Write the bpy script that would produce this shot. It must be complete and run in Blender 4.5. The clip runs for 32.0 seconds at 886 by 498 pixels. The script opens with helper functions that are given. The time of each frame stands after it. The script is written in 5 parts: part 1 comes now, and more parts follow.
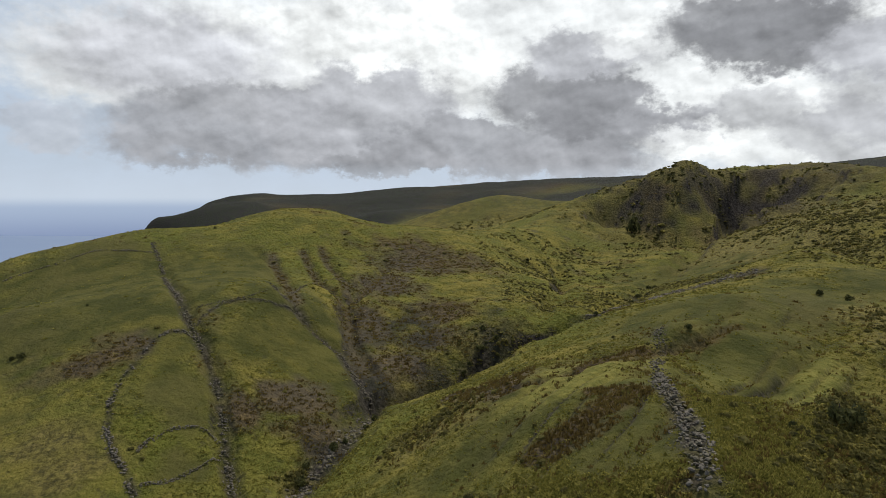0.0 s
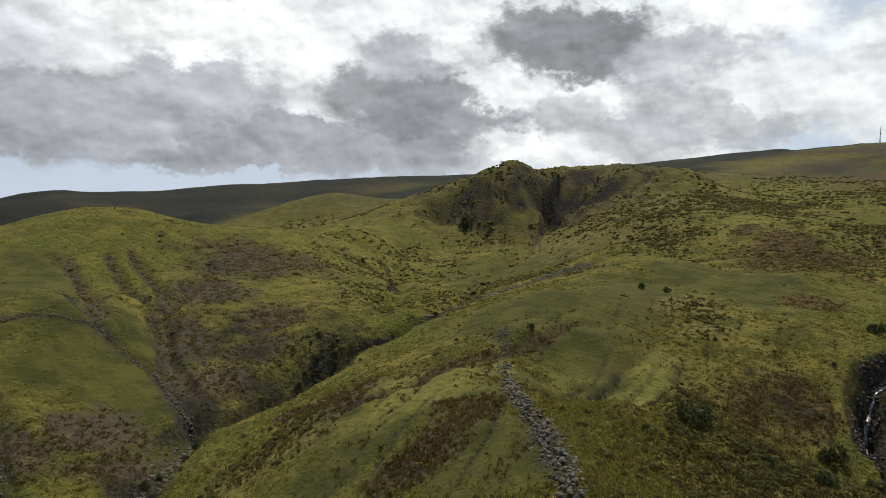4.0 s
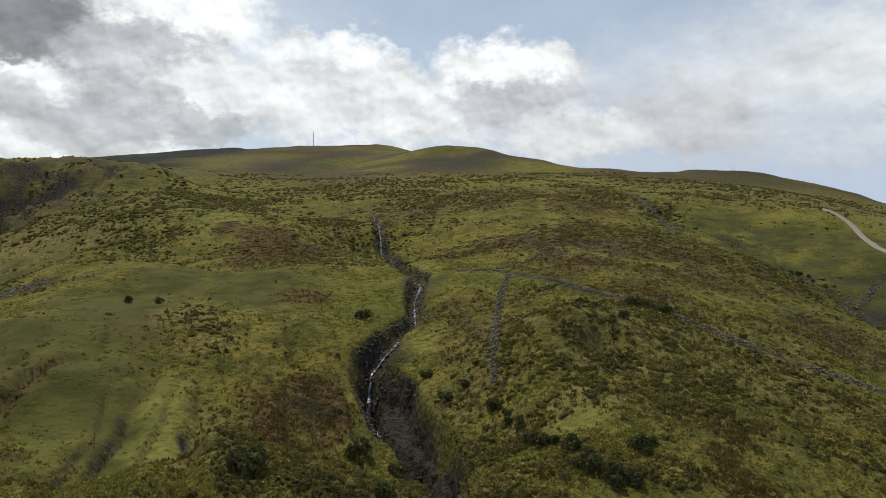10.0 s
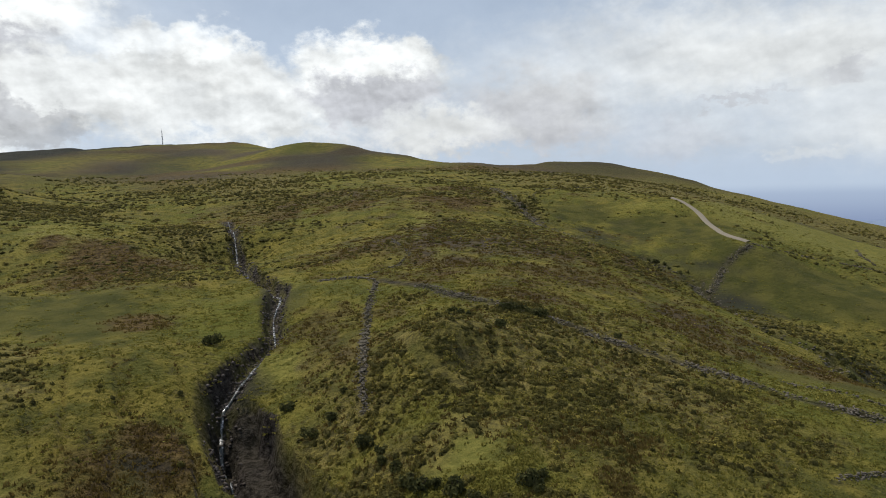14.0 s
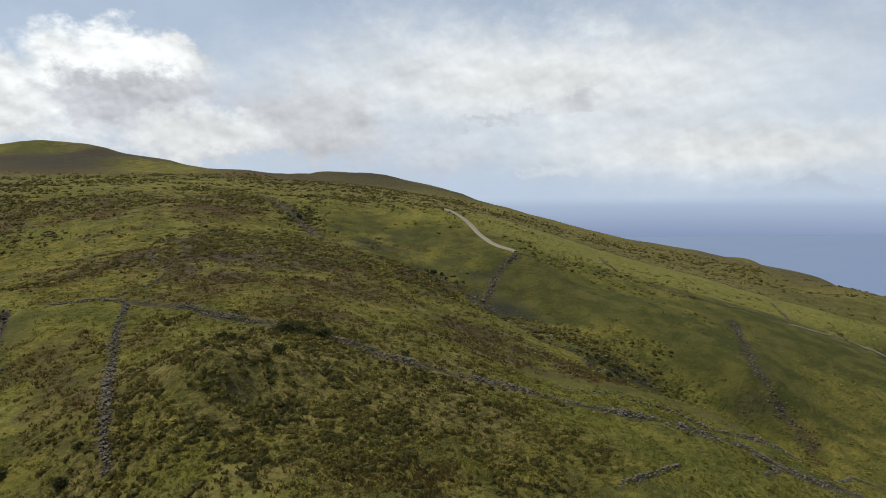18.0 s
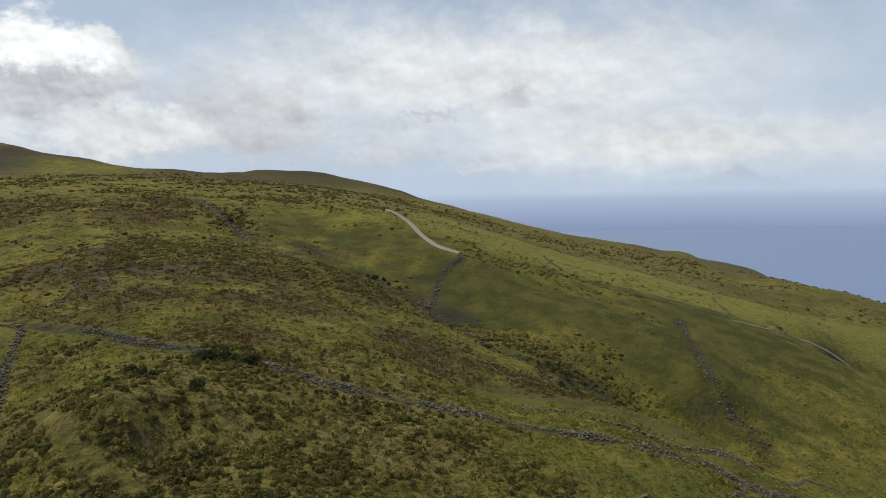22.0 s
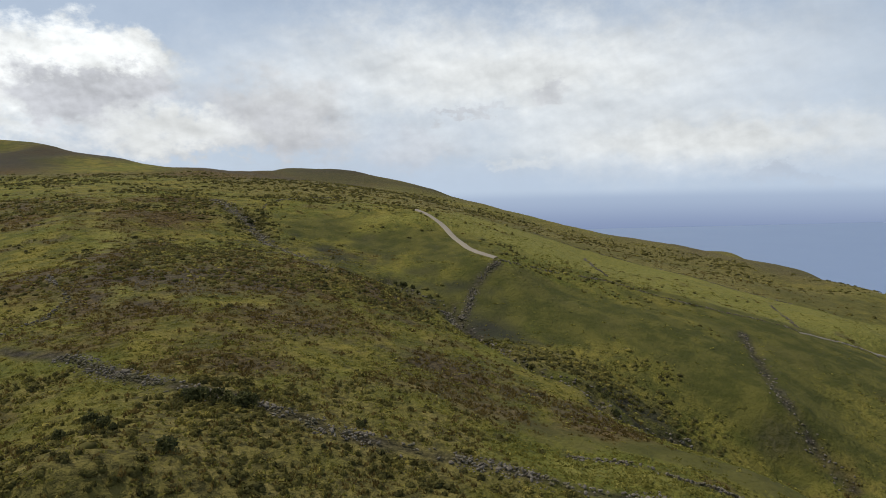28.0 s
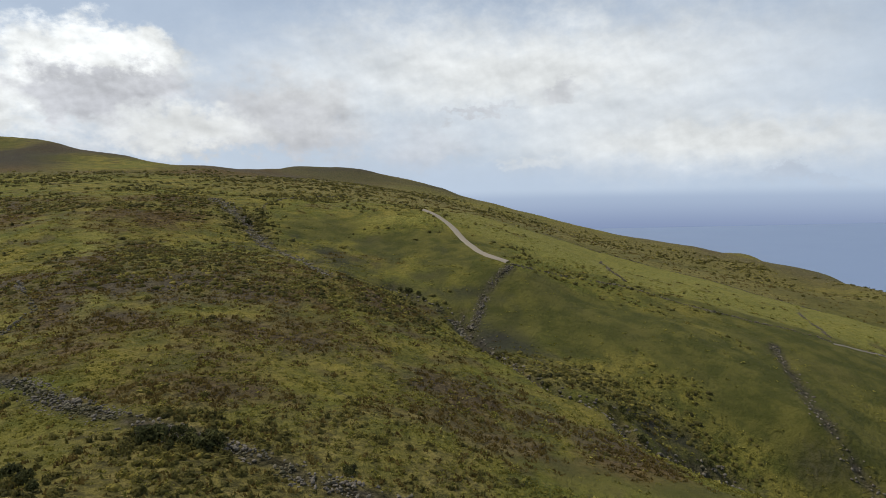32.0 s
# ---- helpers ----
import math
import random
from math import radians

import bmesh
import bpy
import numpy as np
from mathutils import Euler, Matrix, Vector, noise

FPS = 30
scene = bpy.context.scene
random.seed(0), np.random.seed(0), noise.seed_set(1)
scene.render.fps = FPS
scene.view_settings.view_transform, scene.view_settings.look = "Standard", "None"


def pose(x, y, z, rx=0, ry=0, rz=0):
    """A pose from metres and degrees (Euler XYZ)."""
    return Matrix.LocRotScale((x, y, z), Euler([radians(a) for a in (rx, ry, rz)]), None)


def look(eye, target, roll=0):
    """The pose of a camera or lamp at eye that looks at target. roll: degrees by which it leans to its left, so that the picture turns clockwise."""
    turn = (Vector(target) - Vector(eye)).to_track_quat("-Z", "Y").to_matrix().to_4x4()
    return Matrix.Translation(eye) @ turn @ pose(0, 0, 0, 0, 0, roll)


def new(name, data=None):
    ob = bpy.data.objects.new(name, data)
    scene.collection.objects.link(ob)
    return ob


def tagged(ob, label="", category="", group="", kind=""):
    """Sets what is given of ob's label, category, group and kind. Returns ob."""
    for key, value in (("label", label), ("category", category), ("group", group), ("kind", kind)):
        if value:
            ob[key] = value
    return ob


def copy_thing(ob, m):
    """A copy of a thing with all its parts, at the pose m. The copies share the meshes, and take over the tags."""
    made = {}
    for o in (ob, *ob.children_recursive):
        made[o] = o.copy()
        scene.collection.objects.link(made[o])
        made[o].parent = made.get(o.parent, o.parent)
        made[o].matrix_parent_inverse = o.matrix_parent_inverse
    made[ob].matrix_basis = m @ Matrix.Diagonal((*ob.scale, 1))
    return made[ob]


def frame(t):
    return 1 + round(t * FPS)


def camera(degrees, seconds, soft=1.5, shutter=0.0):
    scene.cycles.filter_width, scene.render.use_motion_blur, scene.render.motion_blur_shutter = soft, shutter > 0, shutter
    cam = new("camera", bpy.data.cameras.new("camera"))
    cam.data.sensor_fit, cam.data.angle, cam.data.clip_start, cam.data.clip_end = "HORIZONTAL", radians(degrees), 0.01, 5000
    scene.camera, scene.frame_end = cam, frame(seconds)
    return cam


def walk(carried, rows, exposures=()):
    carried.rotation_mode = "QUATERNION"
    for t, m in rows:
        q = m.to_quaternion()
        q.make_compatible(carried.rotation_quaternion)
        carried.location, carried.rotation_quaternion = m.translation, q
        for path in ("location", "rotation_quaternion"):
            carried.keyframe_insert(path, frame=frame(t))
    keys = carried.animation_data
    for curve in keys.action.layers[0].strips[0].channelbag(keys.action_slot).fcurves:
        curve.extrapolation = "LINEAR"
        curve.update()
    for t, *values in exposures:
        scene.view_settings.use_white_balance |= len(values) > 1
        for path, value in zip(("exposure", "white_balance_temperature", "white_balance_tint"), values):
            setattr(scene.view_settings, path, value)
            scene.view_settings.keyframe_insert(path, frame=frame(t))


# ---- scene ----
cam = camera(68.57, 32.0, soft=0.9)


def heading(t, a, p, lean, x, y, z):
    """A row of the flight: compass heading from +y, pitch and lean in degrees, and the place."""
    A, P = radians(a), radians(p)
    way = Vector((math.sin(A) * math.cos(P), math.cos(A) * math.cos(P), math.sin(P)))
    return (t, look((x, y, z), Vector((x, y, z)) + way, lean))


PATH = [  # seconds, heading, pitch, lean, x, y, z
    (0, -58.95, -4.79, 0.44, 0.01, 0.05, 0.02),
    (0.5, -58.82, -4.83, 0.36, -1.13, 0.85, 0.04),
    (1, -58.69, -4.86, 0.27, -2.26, 1.61, 0.05),
    (1.5, -58.57, -4.89, 0.21, -3.37, 2.33, 0.05),
    (2, -58.29, -4.91, 0.21, -4.45, 2.98, 0.04),
    (2.5, -58.06, -4.85, 0.16, -5.50, 3.58, 0.01),
    (4.5, -37.33, -4.86, 1.02, -9.80, 6.17, -0.21),
    (5, -30.67, -4.84, 1.37, -11.13, 7.05, -0.30),
    (5.5, -23.73, -4.85, 1.33, -12.63, 8.01, -0.39),
    (6, -16.08, -4.80, 1.36, -14.25, 8.98, -0.48),
    (6.5, -8.44, -4.76, 1.57, -15.87, 9.93, -0.56),
    (7, -2.57, -4.66, 1.40, -17.35, 10.86, -0.60),
    (7.5, -1.14, -4.57, 1.34, -18.58, 11.79, -0.60),
    (8, -0.86, -4.56, 1.19, -19.49, 12.76, -0.54),
    (8.5, -0.31, -4.57, 0.96, -20.12, 13.82, -0.40),
    (9, 0.00, -4.66, 0.66, -20.51, 14.97, -0.19),
    (9.5, 0.42, -4.75, 0.45, -20.73, 16.23, 0.08),
    (10, 0.70, -4.84, 0.20, -20.80, 17.60, 0.38),
    (10.5, 1.06, -4.87, -0.19, -20.78, 19.08, 0.69),
    (11, 1.73, -4.95, -0.42, -20.66, 20.63, 0.98),
    (11.5, 3.60, -5.05, -0.62, -20.48, 22.24, 1.23),
    (12, 5.86, -5.12, -0.82, -20.24, 23.86, 1.44),
    (12.5, 7.74, -5.14, -1.02, -19.94, 25.45, 1.63),
    (13, 9.23, -5.23, -1.20, -19.58, 27.01, 1.78),
    (13.5, 10.47, -5.30, -1.48, -19.17, 28.50, 1.90),
    (14, 12.29, -5.39, -1.57, -18.74, 29.93, 1.98),
    (14.5, 15.05, -5.51, -1.71, -18.34, 31.28, 2.02),
    (15, 19.22, -5.63, -1.90, -17.99, 32.59, 2.02),
    (15.5, 23.43, -5.63, -1.66, -17.73, 33.88, 1.97),
    (17.5, 31.27, -4.83, -0.40, -16.85, 38.94, 1.70),
    (18, 32.10, -4.84, -0.48, -16.40, 40.08, 1.68),
    (18.5, 33.60, -4.86, -0.55, -15.80, 41.14, 1.70),
    (19, 34.72, -4.87, -0.61, -15.08, 42.15, 1.78),
    (19.5, 35.55, -4.90, -0.72, -14.32, 43.17, 1.93),
    (20, 36.31, -4.96, -0.86, -13.55, 44.24, 2.15),
    (20.5, 36.93, -5.03, -0.99, -12.78, 45.43, 2.42),
    (21, 37.37, -5.12, -1.09, -12.01, 46.74, 2.74),
    (21.5, 37.59, -5.19, -1.11, -11.20, 48.17, 3.07),
    (22, 37.26, -5.26, -1.14, -10.35, 49.69, 3.38),
    (22.5, 36.81, -5.30, -1.12, -9.45, 51.25, 3.62),
    (23, 36.53, -5.33, -1.18, -8.51, 52.81, 3.79),
    (23.5, 36.31, -5.38, -1.19, -7.55, 54.34, 3.88),
    (24, 36.13, -5.40, -1.23, -6.58, 55.84, 3.90),
    (24.5, 35.94, -5.38, -1.37, -5.59, 57.31, 3.89),
    (25, 35.72, -5.38, -1.33, -4.59, 58.76, 3.87),
    (25.5, 35.50, -5.39, -1.37, -3.58, 60.20, 3.85),
    (27.5, 34.69, -5.41, -1.33, 0.65, 65.94, 3.84),
    (28, 34.48, -5.40, -1.34, 1.76, 67.42, 3.84),
    (28.5, 34.25, -5.43, -1.30, 2.88, 68.92, 3.85),
    (29, 34.08, -5.43, -1.28, 4.01, 70.45, 3.86),
    (29.5, 33.93, -5.46, -1.33, 5.14, 71.99, 3.86),
    (30, 33.87, -5.47, -1.29, 6.27, 73.52, 3.86),
    (30.5, 33.93, -5.49, -1.25, 7.37, 75.03, 3.86),
    (31, 33.94, -5.50, -1.24, 8.46, 76.50, 3.86),
    (31.5, 33.80, -5.47, -1.20, 9.54, 77.95, 3.87),
    (32, 33.61, -5.47, -1.13, 10.61, 79.37, 3.88),
]
walk(cam, [heading(*row) for row in PATH])

# ---- sky, sun ----
SUN_HEADING, SUN_HEIGHT = -34.0, 60.0
sun = new("sun", bpy.data.lights.new("sun", "SUN"))
sun.data.energy, sun.data.angle, sun.data.color = 3.1, radians(1.2), (1.0, 0.94, 0.84)
sun.matrix_world = look((300 * math.sin(radians(SUN_HEADING)), 300 * math.cos(radians(SUN_HEADING)), 300 * math.tan(radians(SUN_HEIGHT))), (0, 0, 0))

# clouds: heading, height, half width, half height in degrees, brightness, softness of the edge
WEST_CLOUDS = [(-51.1, 13.0, 39.3, 10.0, 0.84, 0.9), (-69.9, 10.5, 17.4, 5.8, 0.81, 0.6), (-86.7, 9.8, 6.3, 3.6, 0.62, 0.9), (-90.4, 4.8, 3.3, 2.0, 0.48, 0.7), (-30.4, 5.1, 13.8, 5.1, 0.77, 0.8), (-81.5, 10.7, 9.6, 3.6, 0.56, 0.8), (-76.4, 5.4, 10.9, 3.6, 0.35, 0.5), (-66.1, 6.2, 9.4, 4.4, 0.42, 0.5), (-79.9, 3.5, 4.6, 1.5, 0.31, 0.5), (-63.2, 2.9, 7.3, 1.5, 0.31, 0.5), (-53.3, 3.9, 13.4, 2.5, 0.34, 0.5), (-48.6, 8.6, 7.0, 3.2, 0.28, 0.5), (-43.4, 6.2, 7.4, 2.1, 0.31, 0.5), (-46.3, 12.0, 5.7, 2.1, 0.44, 0.6), (-33.4, 12.0, 7.8, 2.5, 0.23, 0.5), (-28.6, 13.5, 6.3, 2.1, 0.31, 0.6)]
CRAG_CLOUDS = [(-34.0, 7.0, 4.3, 1.9, 0.41, 0.6), (-27.4, 5.2, 4.8, 2.4, 0.36, 0.5), (-36.7, 4.5, 3.5, 1.3, 0.88, 0.6), (-63.7, 13.0, 5.8, 3.2, 0.97, 0.7), (-57.3, 11.3, 3.8, 2.7, 0.94, 0.7), (-72.6, 14.4, 3.0, 1.2, 0.92, 0.6), (-42.7, 13.1, 3.5, 2.0, 0.96, 0.7), (-46.3, 7.5, 5.8, 2.7, 0.27, 0.5), (-48.2, 3.2, 6.2, 2.0, 0.35, 0.5), (-40.9, 6.1, 4.3, 1.9, 0.38, 0.5), (-37.6, 4.9, 4.5, 1.4, 0.92, 0.7), (-33.2, 13.4, 8.4, 2.7, 0.25, 0.5), (-21.1, 14.3, 5.8, 3.7, 0.92, 0.6), (-23.4, 11.0, 6.9, 2.7, 0.48, 0.6), (-17.6, 8.2, 7.2, 2.8, 0.76, 0.7), (-25.3, 6.7, 4.9, 2.2, 0.41, 0.5)]
PEAK_CLOUDS = [(-19.0, 5.3, 3.9, 1.7, 0.36, 0.5), (-10.8, 11.3, 4.8, 2.7, 0.88, 0.6), (-6.0, 10.0, 5.9, 2.4, 0.81, 0.7), (-16.9, 14.2, 3.0, 3.0, 0.94, 0.6), (-9.1, 11.2, 5.0, 2.8, 0.91, 0.5), (-11.0, 9.2, 4.8, 1.6, 0.62, 0.6), (-4.3, 7.1, 13.3, 3.3, 0.77, 0.8), (7.0, 9.5, 7.0, 3.0, 0.63, 0.6), (8.4, 8.1, 4.9, 1.8, 0.45, 0.6), (21.3, 6.3, 5.5, 2.0, 0.49, 0.6), (13.3, 4.6, 8.1, 1.4, 0.52, 0.7), (1.6, 7.7, 3.3, 1.4, 0.88, 0.7), (5.8, 10.4, 5.8, 3.1, 0.92, 0.6), (6.3, 7.6, 6.4, 2.5, 0.52, 0.6)]
EAST_CLOUDS = [(19.7, 6.8, 5.8, 2.9, 0.51, 0.6), (23.8, 4.7, 4.9, 1.5, 0.49, 0.7), (12.1, 4.9, 6.5, 1.7, 0.77, 0.7), (32.5, 3.3, 3.9, 1.7, 0.54, 0.7), (40.5, 9.6, 22.7, 4.9, 0.77, 0.9), (56.5, 3.2, 16.6, 3.0, 0.74, 0.9), (36.5, 5.8, 3.3, 0.4, 0.51, 0.7), (43.6, 7.8, 1.9, 0.8, 0.54, 0.7), (61.1, 0.0, 2.4, 0.6, 0.44, 0.6), (64.2, -0.5, 2.8, 0.4, 0.46, 0.7), (41.3, 1.5, 3.4, 0.6, 0.77, 0.7)]

class Nodes:
    """Short hand for building a node tree."""

    def __init__(self, tree):
        self.tree = tree
        tree.nodes.clear()

    def put(self, kind, **inputs):
        n = self.tree.nodes.new(kind)
        for key, value in inputs.items():
            self.feed(n, int(key[1:]) if key[0] == "i" and key[1:].isdigit() else key.replace("_", " "), value)
        return n

    def feed(self, n, key, value):
        if isinstance(value, bpy.types.NodeSocket):
            self.tree.links.new(value, n.inputs[key])
        else:
            n.inputs[key].default_value = value

    def math(self, op, a, b=0.0, c=0.0):
        n = self.put("ShaderNodeMath", i0=a, i1=b, i2=c)
        n.operation = op
        return n.outputs[0]

    def vec(self, op, a, b=(0, 0, 0)):
        n = self.put("ShaderNodeVectorMath", i0=a, i1=b)
        n.operation = op
        return n.outputs[1] if op in ("LENGTH", "DISTANCE", "DOT_PRODUCT") else n.outputs[0]

    def noise(self, where, scale, detail=6.0, rough=0.55, lift=0.0):
        n = self.put("ShaderNodeTexNoise", Vector=where, Scale=scale, Detail=detail, Roughness=rough, Distortion=lift)
        return n.outputs["Fac"], n.outputs["Color"]

    def ramp(self, x, lo, hi, out_lo=0.0, out_hi=1.0):
        n = self.put("ShaderNodeMapRange", i0=x, i1=lo, i2=hi, i3=out_lo, i4=out_hi)
        n.interpolation_type = "SMOOTHSTEP"
        return n.outputs[0]

    def mix(self, f, a, b, blend="MIX"):
        n = self.tree.nodes.new("ShaderNodeMix")
        n.data_type, n.blend_type = "RGBA", blend
        for key, value in ((0, f), (6, a), (7, b)):
            self.feed(n, key, (*value, 1) if isinstance(value, tuple) and len(value) == 3 else value)
        return n.outputs[2]


world = bpy.data.worlds.new("sky")
scene.world = world
world.use_nodes = True
w = Nodes(world.node_tree)
way = w.put("ShaderNodeTexCoord").outputs["Generated"]
split = w.put("ShaderNodeSeparateXYZ", i0=way)
az = w.math("MULTIPLY", w.math("ARCTAN2", split.outputs[0], split.outputs[1]), 57.2958)
el = w.math("MULTIPLY", w.math("ARCSINE", split.outputs[2]), 57.2958)
flat = w.put("ShaderNodeCombineXYZ", i0=az, i1=w.math("MULTIPLY", el, 1.35), i2=0.0).outputs[0]
fac, billow = w.noise(flat, 0.11, 8.0, 0.6)
fac2, billow2 = w.noise(flat, 0.42, 6.0, 0.54)
fac3, billow3 = w.noise(flat, 1.5, 6.0, 0.6)
lit_a, _ = w.noise(w.vec("ADD", flat, (0.5, 1.6, 0)), 0.16, 5.0, 0.5)
dim_a, _ = w.noise(flat, 0.16, 5.0, 0.5)
lit_b, _ = w.noise(w.vec("ADD", flat, (0.2, 0.55, 0)), 0.5, 5.0, 0.52)
dim_b, _ = w.noise(flat, 0.5, 5.0, 0.52)


def drift(cloud, size):
    v = w.vec("SCALE", w.vec("SUBTRACT", cloud, (0.5, 0.5, 0.5)))
    v.node.inputs[3].default_value = size
    return v


push = w.vec("ADD", w.vec("ADD", drift(billow, 6.0), drift(billow2, 4.4)), drift(billow3, 1.9))
place = w.vec("ADD", w.put("ShaderNodeCombineXYZ", i0=az, i1=el, i2=0.0).outputs[0], push)
place = w.vec("MULTIPLY", place, (1, 1, 0))
nishita = w.put("ShaderNodeTexSky")
nishita.sky_type, nishita.sun_disc = "NISHITA", False
nishita.sun_elevation, nishita.sun_rotation = radians(SUN_HEIGHT), radians(SUN_HEADING)
nishita.altitude, nishita.air_density, nishita.dust_density = 600, 1.0, 2.5
blue = w.vec("SCALE", nishita.outputs[0])
blue.node.inputs[3].default_value = 0.07
veil = w.ramp(el, 1.0, 26.0, 0.92, 0.5)
color = w.mix(w.math("MULTIPLY", veil, w.ramp(fac, 0.25, 0.75, 0.8, 1.05)), blue, (0.56, 0.66, 0.80))
relief = w.math("ADD", w.math("MULTIPLY", w.math("SUBTRACT", dim_a, lit_a), 1.3), w.math("MULTIPLY", w.math("SUBTRACT", dim_b, lit_b), 0.7))
texture = w.math("ADD", w.math("MULTIPLY_ADD", w.math("SUBTRACT", fac2, 0.5), 0.4, 1.12), relief)
calm = w.math("MULTIPLY_ADD", texture, 0.55, 0.45)
for a, e, ra, re, grey, soft in WEST_CLOUDS + CRAG_CLOUDS + PEAK_CLOUDS + EAST_CLOUDS:
    far = w.vec("LENGTH", w.vec("MULTIPLY", w.vec("SUBTRACT", place, (a, e, 0)), (1 / ra, 1 / re, 0)))
    mask = w.ramp(far, 1.0 - (0.95 if a > 8 else 0.6) * soft, 1.0 + (0.7 if a > 8 else 0.3) * soft, 0.92 if ra > 5 else 0.55, 0.0)
    tone = w.math("MULTIPLY", calm if a > 8 else texture, grey)
    tint = w.vec("MULTIPLY", w.put("ShaderNodeCombineXYZ", i0=tone, i1=tone, i2=tone).outputs[0], (0.97, 1.0, 1.075 if grey < 0.6 else 1.0))
    color = w.mix(mask, color, tint)
haze = w.ramp(el, -0.5, 3.0, 0.75, 0.0)
east = w.ramp(az, -40.0, 40.0, 0.0, 1.0)
color = w.mix(haze, color, w.mix(east, (0.60, 0.68, 0.78), (0.50, 0.60, 0.74)))
sea_far = w.mix(w.ramp(el, -4.2, -0.6), (0.235, 0.300, 0.470), (0.40, 0.49, 0.64))
color = w.mix(w.ramp(el, -1.3, -0.3, 1.0, 0.0), color, sea_far)
back = w.put("ShaderNodeBackground", i0=color, i1=1.0)
w.put("ShaderNodeOutputWorld", i0=back.outputs[0])

